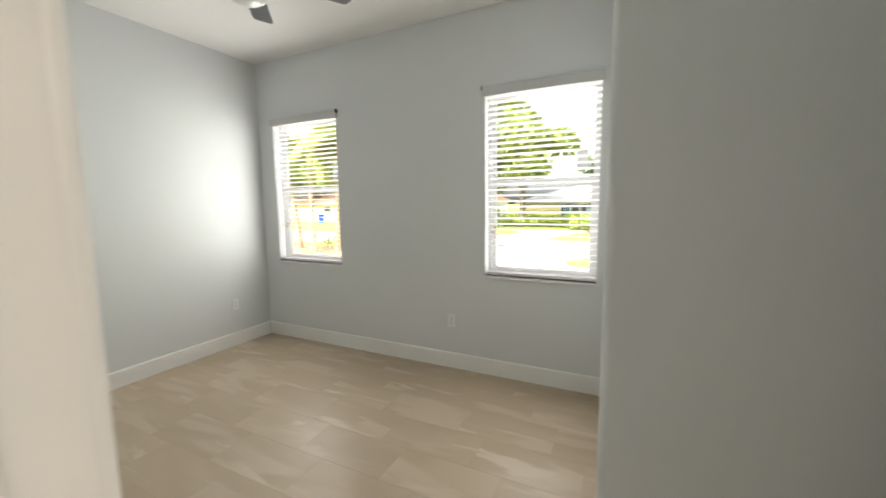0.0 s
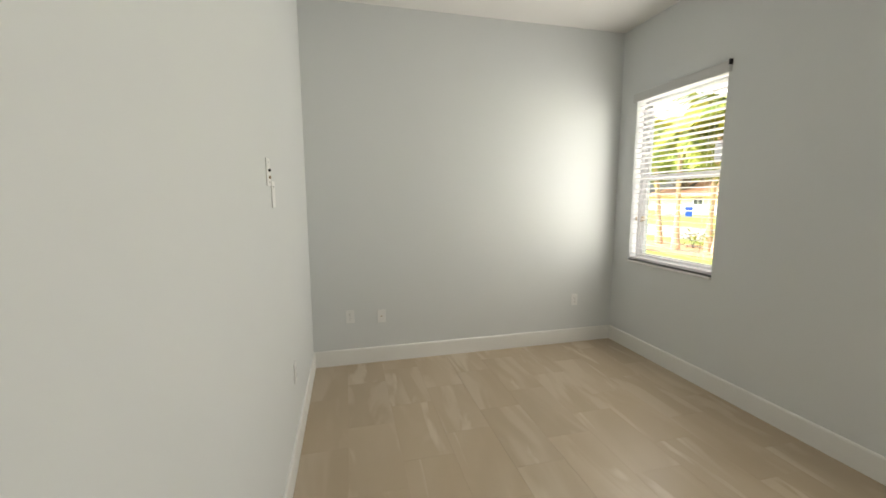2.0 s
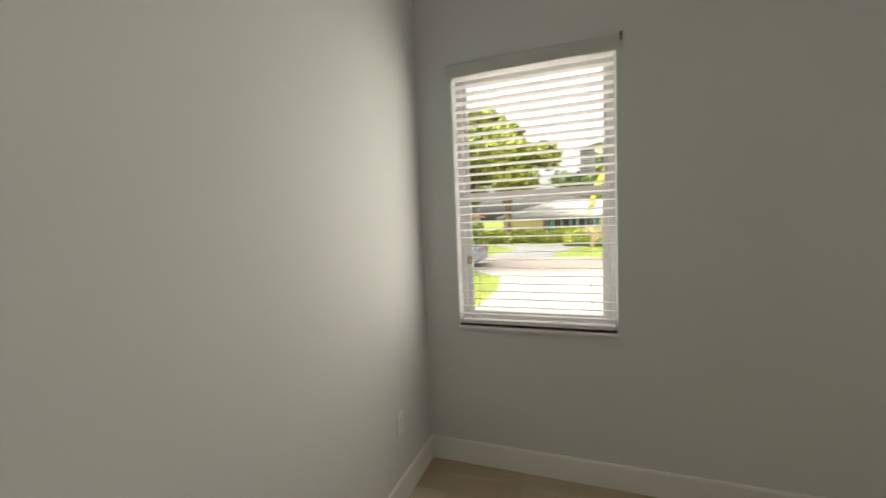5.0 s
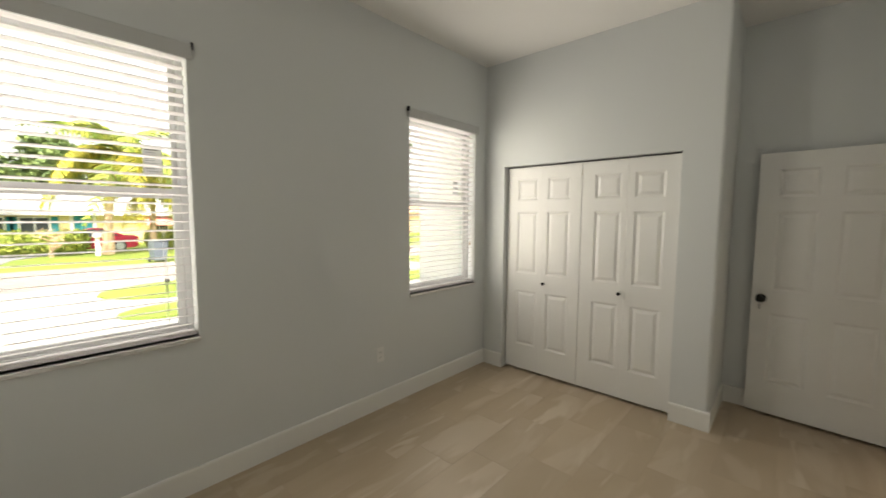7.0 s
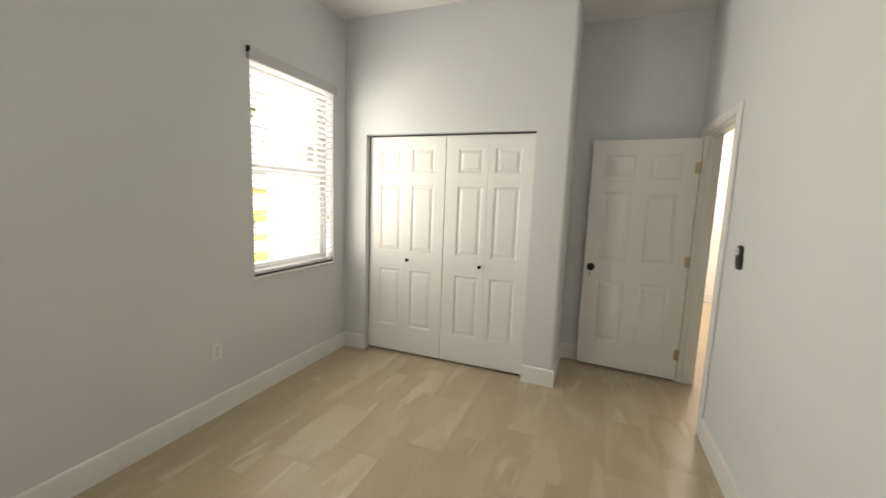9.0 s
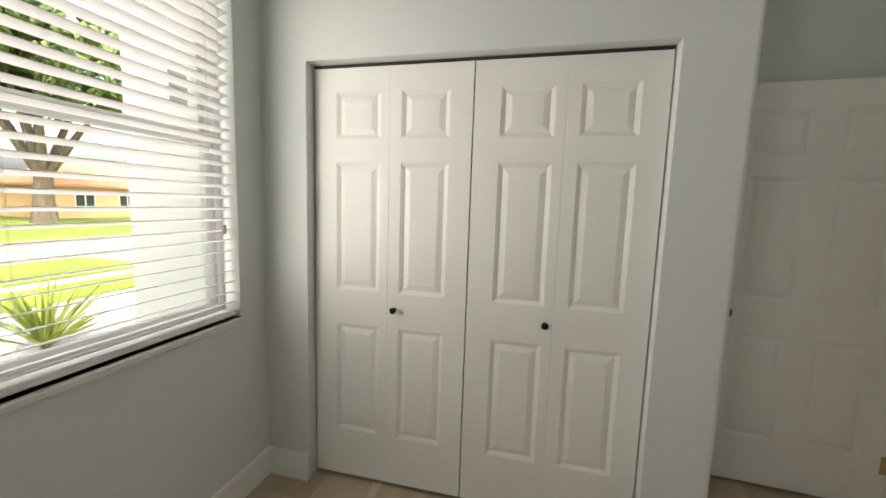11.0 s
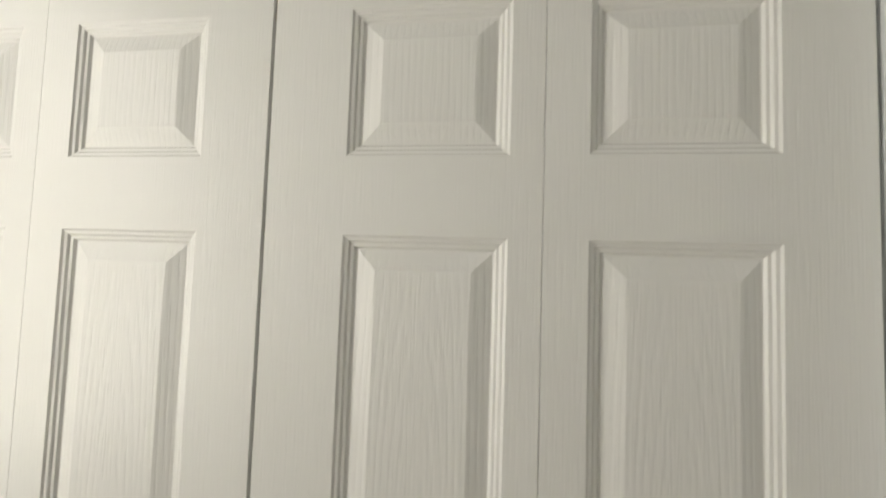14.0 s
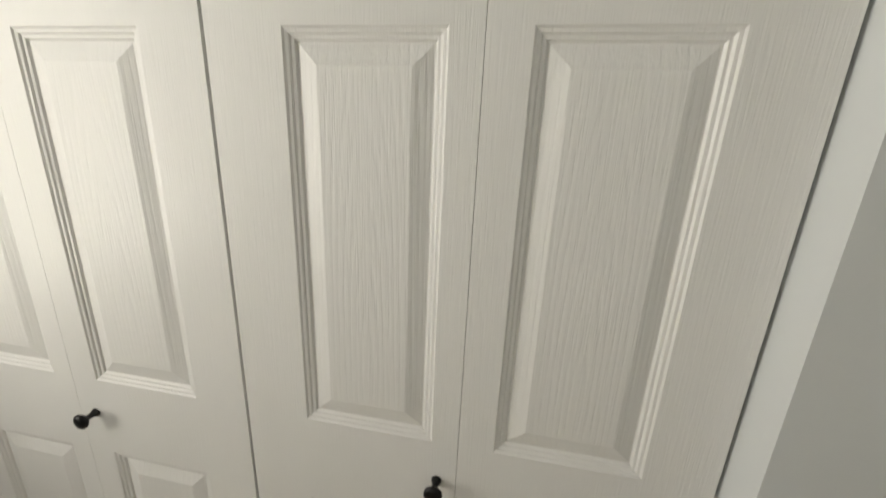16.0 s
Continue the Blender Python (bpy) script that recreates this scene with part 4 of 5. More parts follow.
def frond_mesh(length, droop, seed, mat_):
    rng = random.Random(seed)
    bm = bmesh.new()
    n = 22
    pts = []
    for i in range(n + 1):
        s = i / n
        pts.append(Vector((length * (s - 0.18 * s * s * droop), 0, length * (0.42 * s - (0.45 + 0.5 * droop) * s * s))))
    limb(bm, pts[::3] + [pts[-1]], [0.035 * (1 - k / 9) + 0.006 for k in range(len(pts[::3]) + 1)], 5)
    for i in range(2, n + 1):
        s = i / n
        d = (pts[i] - pts[i - 1]).normalized()
        ll = length * 0.26 * math.sin(math.pi * (0.12 + 0.86 * s)) + 0.05
        for side in (-1, 1):
            out = Vector((d.x * 0.55, side * 0.85, d.z * 0.55 - 0.38 + rng.uniform(-0.15, 0.1))).normalized()
            tip = pts[i] + out * ll + Vector((0, 0, -0.22 * ll))
            mid = pts[i] + out * ll * 0.5
            wv = d * length * 0.017
            q = [bm.verts.new(p) for p in (pts[i] - wv, pts[i] + wv, mid + wv * 1.1, tip, mid - wv * 1.1)]
            bm.faces.new(q)
    return mesh_of("frond", bm, mat_)


FRONDS = [frond_mesh(3.0, d, 40 + k, M_FROND) for k, d in enumerate((0.7, 1.0, 1.35))] + [frond_mesh(3.0, 1.1, 50, M_FROND_Y)]


def palm(x, y, h, lean, seed, label, size=1.0, n=17, shaft=True, yellow=0.25, fruit=False, r=0.16):
    rng = random.Random(seed)
    p = thing("palm_tree", label, "palm tree", m=pose(x, y, G))
    bm = bmesh.new()
    k = 14
    pts = [(lean[0] * (i / k) ** 1.6, lean[1] * (i / k) ** 1.6, h * i / k - 0.05) for i in range(k + 1)]
    rad = [r * (1.35 - 0.5 * min(1, i / 4) - 0.25 * i / k) * (1.05 if i % 2 else 0.97) for i in range(k + 1)]
    limb(bm, pts, rad, 10)
    part("trunk", bm, M_BARK, p)
    top = Vector(pts[-1])
    if shaft:
        bm = bmesh.new()
        limb(bm, [top - Vector((0, 0, 0.02)), top + Vector((0, 0, 0.45)), top + Vector((0, 0, 0.85))], [r * 0.85, r * 0.7, r * 0.3], 10)
        part("crownshaft", bm, M_CROWNSHAFT, p, "smooth yellow-green crownshaft")
    top = top + Vector((0, 0, 0.6 if shaft else 0.05))
    for i in range(n):
        me = FRONDS[3] if rng.random() < yellow else FRONDS[rng.randrange(3)]
        f = new("frond", me)
        f.parent = p
        up = rng.uniform(-42, 22)
        f.matrix_basis = Matrix.Translation(top) @ pose(0, 0, 0, rng.uniform(-25, 25), up, i * 137.5) @ Matrix.Diagonal((size, size, size, 1))
    if fruit:
        bm = bmesh.new()
        for _ in range(60):
            o = Vector((rng.gauss(0, 0.16), rng.gauss(0, 0.16), rng.gauss(0, 0.07)))
            bmesh.ops.create_icosphere(bm, subdivisions=1, radius=0.05, matrix=Matrix.Translation(Vector((fruit[0], fruit[1], fruit[2])) + o))
        part("fruit_cluster", bm, M_REDBERRY, p, "hanging cluster of bright red fruit")
    return p


palm(3.7, 25.4, 5.6, (0.6, 0.2), 3, "tall coconut palm with arching yellow-green fronds", 1.55, 24, False, 0.4, r=0.24)
palm(5.9, 26.2, 2.9, (0.1, 0.1), 8, "smaller yellowing palm on the far lawn", 0.95, 14, True, 0.75, r=0.22)
palm(-7.55, 10.15, 4.2, (0.25, 0.3), 12, "slender leaning palm with yellow crownshaft and red fruit", 0.9, 10, True, 0.35, (0.15, 0.1, 3.5), r=0.14)
palm(-9.0, 9.8, 3.9, (-0.4, 0.3), 11, "slender palm standing in the mulch bed", 0.85, 10, True, 0.3, r=0.13)
palm(-8.3, 10.6, 4.6, (0.3, -0.2), 14, "slender palm with smooth pale trunk", 0.85, 9, True, 0.3, r=0.12)
palm(-7.0, 12.0, 5.0, (0.2, -0.2), 13, "tall palm with pale ringed trunk", 0.95, 10, True, 0.3, r=0.15)
palm(-5.8, 10.9, 4.8, (0.25, 0.4), 16, "slender palm with reddish trunk near the kerb", 0.9, 14, True, 0.3, r=0.13)
palm(-10.9, 10.8, 4.4, (-0.5, -0.2), 15, "slanting palm with dense low fronds", 0.9, 15, True, 0.15, r=0.13)
tree(-5.2, 31.0, 9.5, 5.0, 21, 0.30, 6500, M_LEAF, "broad spreading yellow-green shade tree across the street", 0.3)
tree(-9.5, 34.0, 11.5, 6.0, 22, 0.34, 6500, M_LEAF, "large leafy tree behind the hedge", 0.35)
tree(4.0, 49.0, 9.5, 5.5, 23, 0.40, 4200, M_LEAF_D, "dark green tree behind the cream house", 0.35)
tree(12.5, 47.0, 7.5, 5.0, 24, 0.40, 3200, M_LEAF_D, "dark green tree beyond the rooftops", 0.3)
tree(20.9, 30.5, 14.0, 7.0, 25, 0.38, 6500, M_LEAF_D, "big dark oak with a stout trunk", 0.55, 0.22)
tree(-21.0, 33.0, 7.0, 2.2, 26, 0.24, 3600, M_LEAF_D, "narrow dark green tree by the fence", 0.2, 0.15)
tree(-30.0, 52.0, 9.0, 6.5, 27, 0.42, 3600, M_LEAF, "leafy tree behind the neighbouring house", 0.35)
tree(-46.0, 48.0, 9.5, 6.0, 28, 0.42, 3200, M_LEAF, "far leafy tree beyond the street", 0.35)
tree(-18.0, 52.0, 10.0, 6.5, 29, 0.42, 3600, M_LEAF, "tall leafy tree beyond the street", 0.35)


def bush(name, x0, x1, y0, y1, h, seed, count, leaf, mat_, label, cat, stems=False):
    rng = random.Random(seed)
    blobs = []
    n = max(3, int((x1 - x0) / 0.5))
    for k in range(n):
        s = rng.uniform(0.75, 1.1)
        blobs.append((x0 + (x1 - x0) * (k + 0.5) / n, (y0 + y1) / 2, G + h * 0.5 * s, max(0.35, (x1 - x0) / n * 0.8), (y1 - y0) / 2, h * 0.5 * s))
    v, f = leaf_cloud(blobs, count, leaf, seed)
    b = thing(name, label, cat)
    o = new("foliage", mesh_from("foliage", v, f, mat_))
    o.parent = b
    bm = bmesh.new()
    for k in range(n):
        bx, by, bz = blobs[k][0], blobs[k][1], blobs[k][2]
        for _ in range(2):
            limb(bm, [(bx, by, G - 0.05), (bx + rng.uniform(-0.1, 0.1), by, G + h * 0.3), (bx + rng.uniform(-0.3, 0.3), by + rng.uniform(-0.2, 0.2), G + h * 0.8)], [0.03, 0.02, 0.008], 5)
    part("stems", bm, M_OAK, b)


bush("hedge", -7.0, 2.6, 30.4, 32.0, 1.25, 61, 5200, 0.14, M_LEAF, "low clipped green hedge in front of the cream house", "hedge")
bush("shrub", -0.3, 2.9, 25.9, 27.0, 1.3, 66, 2600, 0.13, M_LEAF, "dense green shrub in front of the red car", "shrub")
bush("shrub", 5.9, 7.6, 27.0, 28.4, 1.2, 62, 1500, 0.13, M_LEAF, "rounded green shrub beside the red car", "shrub")
bush("shrub", -9.6, -6.2, 10.4, 11.6, 0.9, 63, 420, 0.07, M_LEAF, "sparse yellow-green shrub between the palm trunks", "shrub")
bush("shrub", -13.5, -9.5, 7.0, 9.0, 1.1, 64, 1500, 0.12, M_LEAF, "low green shrub beside the lawn", "shrub")
bush("hedge", -14.2, -7.2, 29.0, 31.0, 2.0, 65, 4200, 0.17, M_LEAF, "tall loose green hedge across the street", "hedge")


def bare_tree(x, y):
    rng = random.Random(5)
    t = thing("bare_tree", "small bare many-branched frangipani tree", "tree", m=pose(x, y, G))
    bm = bmesh.new()
    limb(bm, [(0, 0, -0.05), (0, 0, 0.35)], [0.09, 0.08], 8)
    ends = [(Vector((0, 0, 0.33)), 1.0, 0.06)]
    for _ in range(4):
        nxt = []
        for p, ln, r in ends:
            for _ in range(2 if r < 0.05 else 4):
                d = Vector((rng.uniform(-1, 1), rng.uniform(-0.6, 0.6), rng.uniform(0.25, 0.8))).normalized()
                q = p + d * ln * rng.uniform(0.4, 0.7)
                limb(bm, [p, (p + q) / 2 + Vector((0, 0, 0.03)), q], [r, r * 0.85, r * 0.7], 5)
                nxt.append((q, ln * 0.75, r * 0.68))
        ends = nxt
    part("branches", bm, M_BARK, t)


bare_tree(1.5, 25.2)

spike = thing("spiky_plant", "pale green spiky plant near the wing wall", "plant", m=pose(5.5, 4.6, G))
rng = random.Random(9)
bm = bmesh.new()
for k in range(70):
    a, e = k * 2.4, rng.uniform(0.5, 1.45)
    d = Vector((math.cos(a) * math.cos(e), math.sin(a) * math.cos(e), math.sin(e)))
    side = d.cross(Vector((0, 0, 1))).normalized() * 0.025
    ln = rng.uniform(0.6, 1.15)
    base = Vector((0, 0, 0.05 + 0.1 * rng.random()))
    q = [bm.verts.new(p) for p in (base - side, base + side, base + d * ln * 0.6 + side * 0.7, base + d * ln + Vector((0, 0, -0.08 * ln)), base + d * ln * 0.6 - side * 0.7)]
    bm.faces.new(q)
part("blades", bm, M_LEAF, spike)


# ---------- houses ----------
def hip_roof(bm, x0, x1, y0, y1, z0, z1, over=0.6):
    a, b, c, d = x0 - over, x1 + over, y0 - over, y1 + over
    in_ = min((d - c) / 2, (b - a) / 2)
    ym = (c + d) / 2
    e = [bm.verts.new(p) for p in ((a, c, z0), (b, c, z0), (b, d, z0), (a, d, z0))]
    u = [bm.verts.new((p.co.x, p.co.y, z0 - 0.18)) for p in e]
    r = [bm.verts.new((a + in_, ym, z1)), bm.verts.new((b - in_, ym, z1))]
    for q in ((e[0], e[1], r[1], r[0]), (e[1], e[2], r[1]), (e[2], e[3], r[0], r[1]), (e[3], e[0], r[0]), tuple(reversed(u))):
        bm.faces.new(q)
    for k in range(4):
        bm.faces.new((u[k], u[(k + 1) % 4], e[(k + 1) % 4], e[k]))


def house_window(parent, x, y, z, w, h, shutters=None):
    bm = bmesh.new()
    for a, b, c, d in ((x, x + w, z, z + 0.07), (x, x + w, z + h - 0.07, z + h), (x, x + 0.07, z + 0.07, z + h - 0.07), (x + w - 0.07, x + w, z + 0.07, z + h - 0.07), (x + w / 2 - 0.03, x + w / 2 + 0.03, z + 0.07, z + h - 0.07)):
        box(bm, a, b, y - 0.06, y + 0.02, c, d)
    win = part("window", bm, M_STUCCO, parent)
    bm = bmesh.new()
    box(bm, x + 0.04, x + w - 0.04, y - 0.03, y + 0.01, z + 0.04, z + h - 0.04)
    part("pane", bm, M_PANE, win)
    if shutters:
        for sx in (x - 0.42, x + w + 0.04):
            bm = bmesh.new()
            box(bm, sx, sx + 0.38, y - 0.06, y - 0.004, z, z + h, 0.01)
            part("shutter", bm, shutters, parent, "teal painted shutter")


def house(label, x0, x1, y0, y1, eave, ridge, wall_m, roof_m):
    h = thing("house", label, "house")
    bm = bmesh.new()
    box(bm, x0, x1, y0, y1, G, eave)
    part("wall", bm, wall_m, h)
    bm = bmesh.new()
    hip_roof(bm, x0, x1, y0, y1, eave, ridge)
    part("roof", bm, roof_m, h)
    return h


cream = house("cream bungalow with grey roof and teal door across the street", -6.5, 12.5, 36.0, 45.0, 1.68, 3.25, M_YELLOW, M_SHINGLE)
house_window(cream, -2.7, 36.0, 0.15, 0.75, 1.25, None)
house_window(cream, -1.75, 36.0, 0.15, 1.6, 1.25, M_TEAL)
house_window(cream, 0.45, 36.0, 0.15, 1.5, 1.25, M_TEAL)
house_window(cream, 7.6, 36.0, 0.3, 1.2, 1.0, None)
bm = bmesh.new()
box(bm, 3.15, 4.15, 35.93, 35.995, G + 0.1, 1.5, 0.02)
part("front_door", bm, M_TEAL, cream, "teal front door")
bm = bmesh.new()
for a in (2.95, 4.2):
    box(bm, a, a + 0.14, 35.9, 35.995, G, 1.6)
part("door_surround", bm, M_STUCCO, cream)
bm = bmesh.new()
q = [bm.verts.new(p) for p in ((7.2, 35.98, 1.45), (9.2, 35.98, 1.45), (9.2, 35.1, 0.95), (7.2, 35.1, 0.95), (7.2, 35.98, 1.38), (9.2, 35.98, 1.38), (9.2, 35.1, 0.75), (7.2, 35.1, 0.75))]
for f in ((0, 1, 2, 3), (7, 6, 5, 4), (3, 2, 6, 7), (0, 3, 7, 4), (1, 5, 6, 2), (0, 4, 5, 1)):
    bm.faces.new([q[k] for k in f])
part("awning", bm, M_PINK, cream, "faded pink window awning")
west_house = house("low yellow house with terracotta roof down the street", -52.0, -30.0, 46.0, 56.0, 1.75, 3.9, M_YELLOW, M_TERRA)
house_window(west_house, -36.5, 46.0, 0.2, 1.6, 1.2, None)
house_window(west_house, -42.5, 46.0, 0.2, 1.6, 1.2, None)
pink_house = house("pale house with reddish roof beyond the palms", -27.0, -14.0, 47.0, 56.0, 2.0, 4.0, M_STUCCO, M_TERRA)
house_window(pink_house, -22.0, 47.0, 0.2, 1.8, 1.2, None)
east_house = house("peach house with terracotta roof past the oak", 24.0, 42.0, 35.0, 45.0, 2.1, 4.2, M_PEACH, M_TERRA)
house_window(east_house, 25.6, 35.0, 0.3, 1.5, 1.3, None)
house_window(east_house, 29.0, 35.0, 0.3, 1.5, 1.3, None)
house_window(east_house, 33.0, 35.0, 0.3, 1.8, 1.3, None)

# white vinyl fence along the neighbour's yard
fence = thing("fence", "white vinyl panel fence along the neighbouring yard", "fence")
fa, fb = Vector((-36.5, 34.5, G)), Vector((-21.5, 41.0, G))
n_f = 9
for k in range(n_f + 1):
    p = fa.lerp(fb, k / n_f)
    bm = bmesh.new()
    box(bm, -0.07, 0.07, -0.07, 0.07, 0, 1.35, 0.01)
    lathe(bm, [(0.11, 1.35), (0.09, 1.39), (0.01, 1.46)], 4)
    o = part("post", bm, M_STUCCO, fence)
    o.matrix_basis = Matrix.Translation(p)
    if k < n_f:
        d = (fb - fa) / n_f
        bm = bmesh.new()
        L = d.length
        box(bm, 0.07, L - 0.07, -0.02, 0.02, 0.08, 1.2)
        box(bm, 0.07, L - 0.07, -0.035, 0.035, 1.2, 1.28)
        o = part("fence_panel", bm, M_STUCCO, fence)
        o.matrix_basis = Matrix.Translation(p) @ pose(0, 0, 0, 0, 0, math.degrees(math.atan2(d.y, d.x)))


# ---------- vehicles ----------
def car(label, m, paint, length, width, hood, roof_h, kind="sedan"):
    """Front towards -x; built from a side outline whose cabin narrows to the roof."""
    c = thing("car", label, "car", m=m)
    L, W = length, width
    if kind == "sedan":
        low = [(-L / 2, 0.32), (-L / 2 + 0.05, 0.62), (-L / 2 + 0.25, 0.74), (-L * 0.17, hood), (L * 0.36, hood + 0.08), (L / 2 - 0.12, hood + 0.05), (L / 2, 0.70), (L / 2 - 0.02, 0.34), (L / 2 - 0.2, 0.24), (-L / 2 + 0.2, 0.22)]
        cab = [(-L * 0.17, hood - 0.02), (-L * 0.03, roof_h - 0.06), (L * 0.06, roof_h), (L * 0.18, roof_h - 0.03), (L * 0.36, hood + 0.06)]
    else:
        low = [(-L / 2, 0.36), (-L / 2 + 0.03, 0.85), (-L / 2 + 0.15, hood - 0.06), (-L * 0.22, hood), (L * 0.46, hood + 0.06), (L / 2, hood - 0.1), (L / 2, 0.4), (L / 2 - 0.2, 0.30), (-L / 2 + 0.2, 0.30)]
        cab = [(-L * 0.22, hood - 0.02), (-L * 0.11, roof_h - 0.05), (L * 0.0, roof_h), (L * 0.40, roof_h - 0.03), (L * 0.46, hood + 0.04)]
    bm = bmesh.new()
    n = len(low)
    rings = []
    for y, sx, sz in ((-W / 2, 0.965, 0.97), (-W / 2 + 0.08, 1.0, 1.0), (W / 2 - 0.08, 1.0, 1.0), (W / 2, 0.965, 0.97)):
        rings.append([bm.verts.new((x * sx, y, 0.5 + (z - 0.5) * sz)) for x, z in low])
    for a, b in zip(rings, rings[1:]):
        for k in range(n):
            bm.faces.new((a[k], a[(k + 1) % n], b[(k + 1) % n], b[k]))
    bm.faces.new(rings[0])
    bm.faces.new(list(reversed(rings[-1])))
    body = part("body", bm, paint, c)
    bm = bmesh.new()
    rings = []
    h0, h1 = cab[0][1], roof_h
    for s in (-1, 1):
        rings.append([bm.verts.new((x, s * (W / 2 - 0.06 - 0.20 * (z - h0) / (h1 - h0)), z)) for x, z in cab])
    n = len(cab)
    for k in range(n):
        bm.faces.new((rings[0][k], rings[0][(k + 1) % n], rings[1][(k + 1) % n], rings[1][k]))
    bm.faces.new(rings[0])
    bm.faces.new(list(reversed(rings[1])))
    part("cabin", bm, paint, c)
    # side glass, split by the door pillar
    for s in (-1, 1):
        for a, b in ((0.10, 0.47), (0.53, 0.90)):
            bm = bmesh.new()
            xs0, xs1 = cab[0][0], cab[-1][0]
            xt0, xt1 = cab[1][0] + 0.02, cab[-2][0]
            q = []
            for fr, zf in ((a, 0.12), (b, 0.12), (b, 0.86), (a, 0.86)):
                z = h0 + (h1 - h0) * zf
                xb = xs0 + (xs1 - xs0) * fr
                xt = xt0 + (xt1 - xt0) * fr
                q.append(((xb + (xt - xb) * zf), s * (W / 2 - 0.06 - 0.20 * zf + 0.006), z))
            vs = [bm.verts.new(p) for p in q] + [bm.verts.new((p[0], p[1] - s * 0.02, p[2])) for p in q]
            bm.faces.new(vs[:4])
            bm.faces.new(vs[4:])
            for k in range(4):
                bm.faces.new((vs[k], vs[(k + 1) % 4], vs[4 + (k + 1) % 4], vs[4 + k]))
            part("side_window", bm, M_PANE, c)
    for xw in (-L * 0.31, L * 0.30):
        for s in (-1, 1):
            bm = bmesh.new()
            lathe(bm, [(0.22, -0.10), (0.31, -0.10), (0.335, -0.06), (0.335, 0.06), (0.31, 0.10), (0.22, 0.10)], 22, pose(xw, s * (W / 2 - 0.09), 0.335, 90))
            wh = part("wheel", bm, M_TYRE, c)
            bm = bmesh.new()
            lathe(bm, [(0.215, -0.115), (0.20, -0.118), (0.06, -0.10), (0.06, 0.10), (0.20, 0.118), (0.215, 0.115)], 18, pose(xw, s * (W / 2 - 0.09), 0.335, 90))
            part("rim", bm, M_STEEL, wh)
    for s in (-1, 1):
        bm = bmesh.new()
        box(bm, L / 2 - 0.09, L / 2 + 0.006, s * (W / 2 - 0.22) - 0.14, s * (W / 2 - 0.22) + 0.14, hood - 0.14, hood - 0.01, 0.02)
        part("tail_light", bm, M_TAIL, c, "red tail light")
        bm = bmesh.new()
        box(bm, -L / 2 - 0.004, -L / 2 + 0.12, s * (W / 2 - 0.24) - 0.14, s * (W / 2 - 0.24) + 0.14, 0.60, 0.71, 0.02)
        part("headlight", bm, M_VINYL, c, "clear headlight")
    return c


car("dark red sedan parked on the far lawn", pose(3.15, 27.8, G, 0, 0, -3), M_REDCAR, 4.4, 1.75, 0.88, 1.40)
car("white sport utility vehicle parked beside the hedge", pose(-18.4, 28.6, G, 0, 0, 208), M_WHITECAR, 4.9, 1.9, 1.05, 1.78, "suv")
car("blue-grey sedan parked at the kerb", pose(-5.5, 14.9, G, 0, 0, 0), M_BLUECAR, 4.4, 1.75, 0.88, 1.40)


def wheeled_bin(label, m, mat_):
    b = thing("wheeled_bin", label, "trash bin", m=m)
    bm = bmesh.new()
    hi = []
    for z, s in ((0.08, 0.80), (0.95, 1.0)):
        hi.append([bm.verts.new((x * s, y * s, z)) for x, y in ((-0.3, -0.34), (0.3, -0.34), (0.3, 0.34), (-0.3, 0.34))])
    for k in range(4):
        bm.faces.new((hi[0][k], hi[0][(k + 1) % 4], hi[1][(k + 1) % 4], hi[1][k]))
    bm.faces.new(list(reversed(hi[0])))
    bm.faces.new(hi[1])
    bmesh.ops.bevel(bm, geom=list(bm.edges), offset=0.025, segments=2, affect="EDGES")
    part("body", bm, mat_, b)
    bm = bmesh.new()
    box(bm, -0.32, 0.32, -0.38, 0.36, 0.955, 1.01, 0.018)
    rod(bm, (-0.26, 0.42, 0.97), (0.26, 0.42, 0.97), 0.018, 8)
    for x in (-0.22, 0.22):
        box(bm, x - 0.02, x + 0.02, 0.34, 0.43, 0.955, 0.985)
    part("lid", bm, mat_, b)
    for x in (-0.27, 0.27):
        bm = bmesh.new()
        rod(bm, (x - 0.03, 0.28, 0.11), (x + 0.03, 0.28, 0.11), 0.11, 16)
        part("wheel", bm, M_TYRE, b)


wheeled_bin("grey wheeled trash bin on the far verge", pose(4.75, 19.3, G, 0, 0, 10), M_GREYBIN)
wheeled_bin("bright blue wheeled recycling bin by the white fence", pose(-28.6, 30.8, G, 0, 0, 40) @ Matrix.Scale(1.1, 4), M_BLUEBIN)

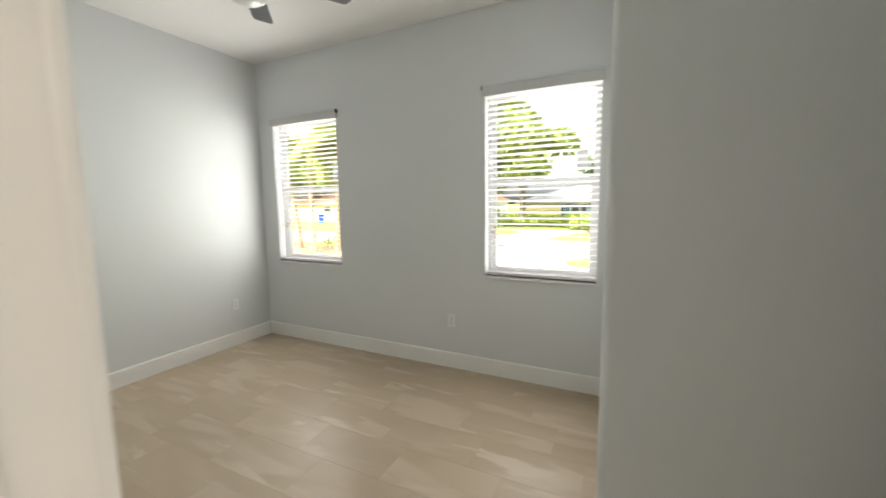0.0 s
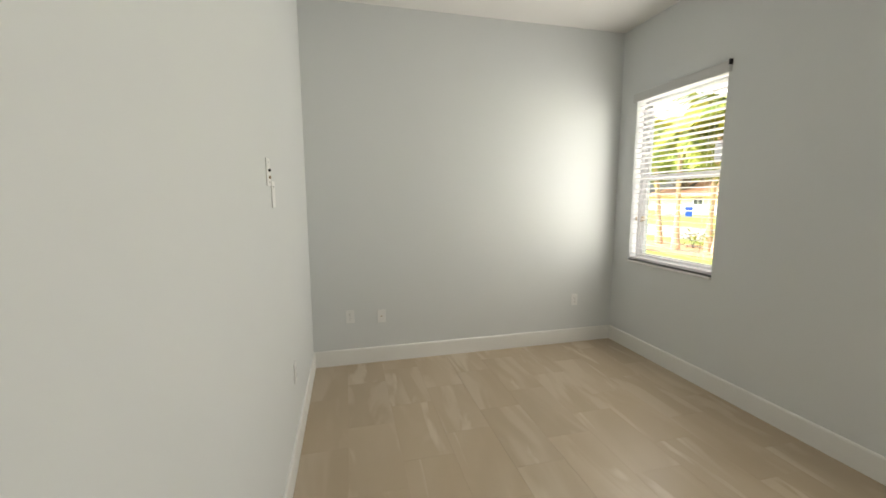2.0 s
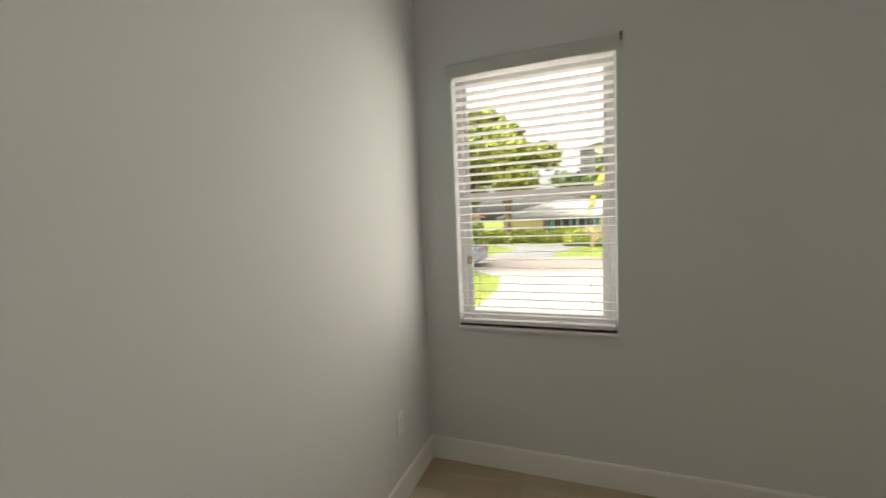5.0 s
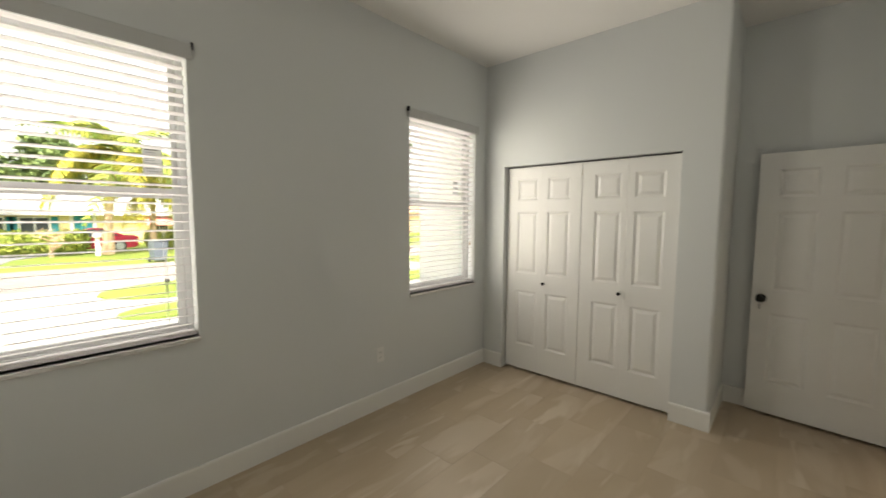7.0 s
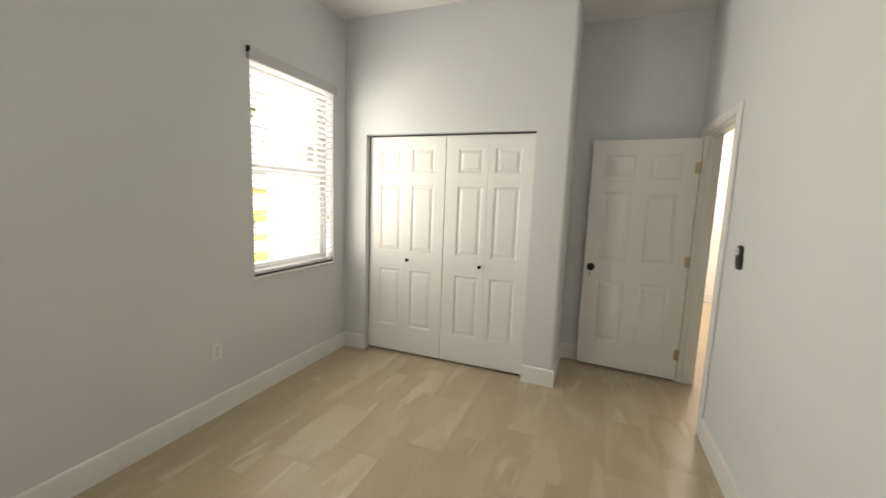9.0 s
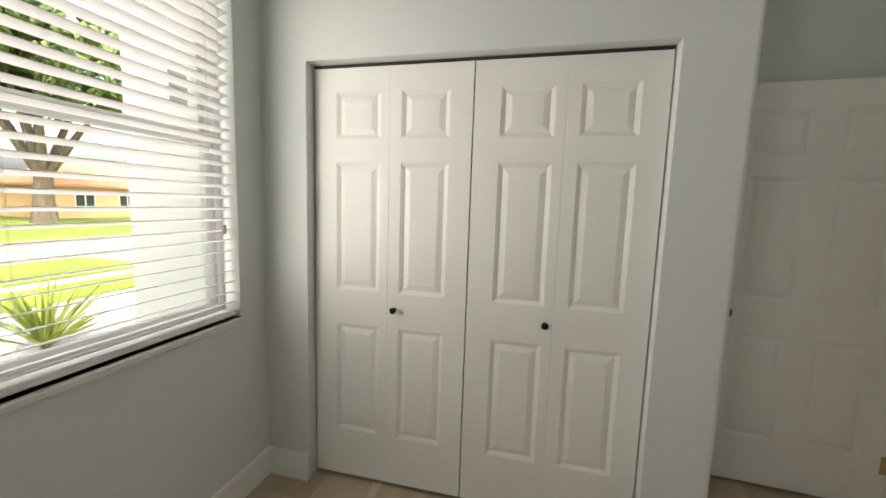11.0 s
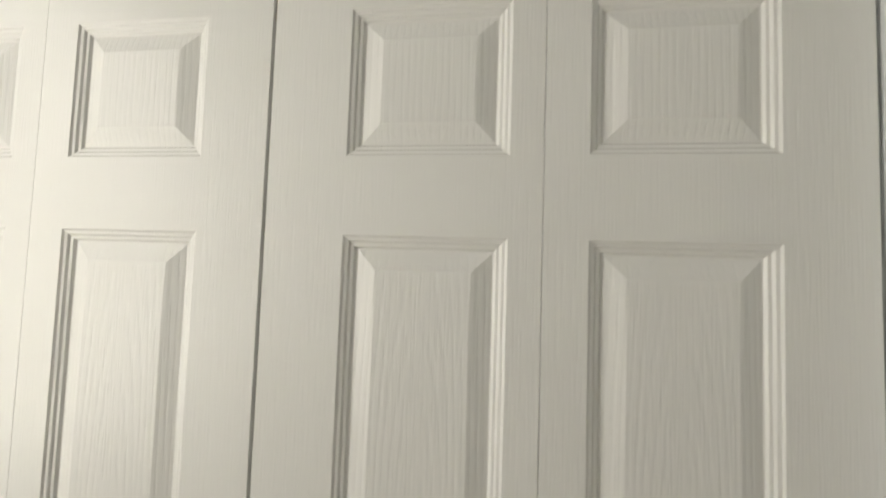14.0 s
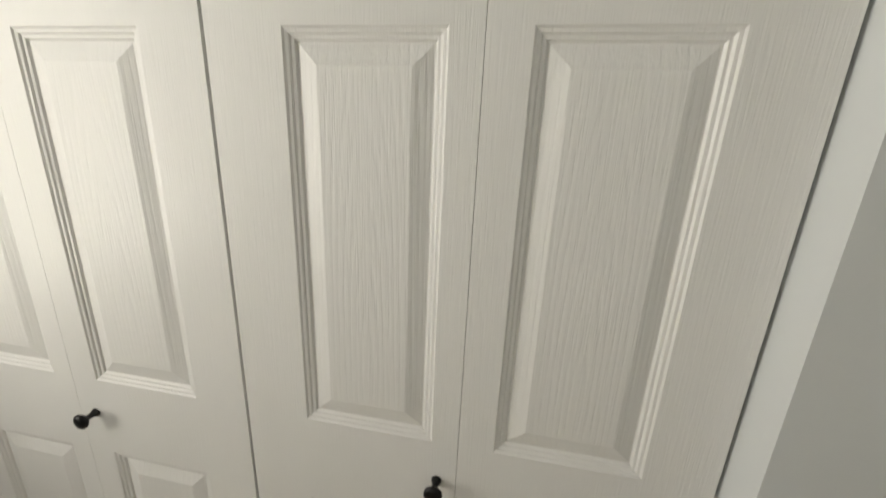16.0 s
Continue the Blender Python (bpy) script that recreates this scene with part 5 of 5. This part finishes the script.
post = thing("mailbox_post", "white mailbox post beside the far drive", "mailbox", m=pose(3.2, 24.6, G))
bm = bmesh.new()
box(bm, -0.09, 0.09, -0.09, 0.09, 0.0, 0.95, 0.01)
part("post", bm, M_STUCCO, post)
bm = bmesh.new()
box(bm, -0.17, 0.17, -0.2, 0.2, 0.95, 1.18, 0.06)
part("letter_box", bm, M_STUCCO, post)

stake = thing("garden_light", "small black garden path light on the lawn island", "garden light", m=pose(3.1, 10.1, G + 0.06))
bm = bmesh.new()
rod(bm, (0, 0, 0), (0, 0, 0.28), 0.015, 8)
part("stem", bm, M_BLACK, stake)
bm = bmesh.new()
lathe(bm, [(0.03, 0.28), (0.07, 0.30), (0.06, 0.36), (0.01, 0.39)], 12)
part("cap", bm, M_BLACK, stake)

# ---------- floor tiles ----------
bm = bmesh.new()
box(bm, -0.2, 8.0, -4.6, 0.2, -0.2, -0.0012)
floor = structure("floor", bm, M_GROUT, "beige porcelain tile floor with pale veining", "floor")
TL, TW, GAP = 0.605, 0.300, 0.0006
tile_cache = {}


def tile_mesh(w, d):
    key = (round(w, 3), round(d, 3))
    if key not in tile_cache:
        bm = bmesh.new()
        e = 0.0003
        lo = [bm.verts.new((x, y, -0.005)) for x, y in ((0, 0), (w, 0), (w, d), (0, d))]
        mid = [bm.verts.new((x, y, -e)) for x, y in ((0, 0), (w, 0), (w, d), (0, d))]
        hi = [bm.verts.new((x, y, 0)) for x, y in ((e, e), (w - e, e), (w - e, d - e), (e, d - e))]
        for a, b in ((lo, mid), (mid, hi)):
            for k in range(4):
                bm.faces.new((a[k], a[(k + 1) % 4], b[(k + 1) % 4], b[k]))
        bm.faces.new(hi)
        tile_cache[key] = mesh_of("tile", bm, M_TILE)
    return tile_cache[key]


row, y = 0, -3.9
while y < 0.0:
    x = -TL * (row % 3) / 3.0
    while x < 5.6:
        xa, xb = max(x, 0.0), min(x + TL, 5.6)
        ya, yb = y, min(y + TW, 0.0)
        if xb - xa > 0.03 and yb - ya > 0.02:
            t = new("tile", tile_mesh(xb - xa - GAP, yb - ya - GAP))
            t.parent = floor
            t.matrix_basis = pose(xa, ya, 0)
        x += TL
    row, y = row + 1, y + TW
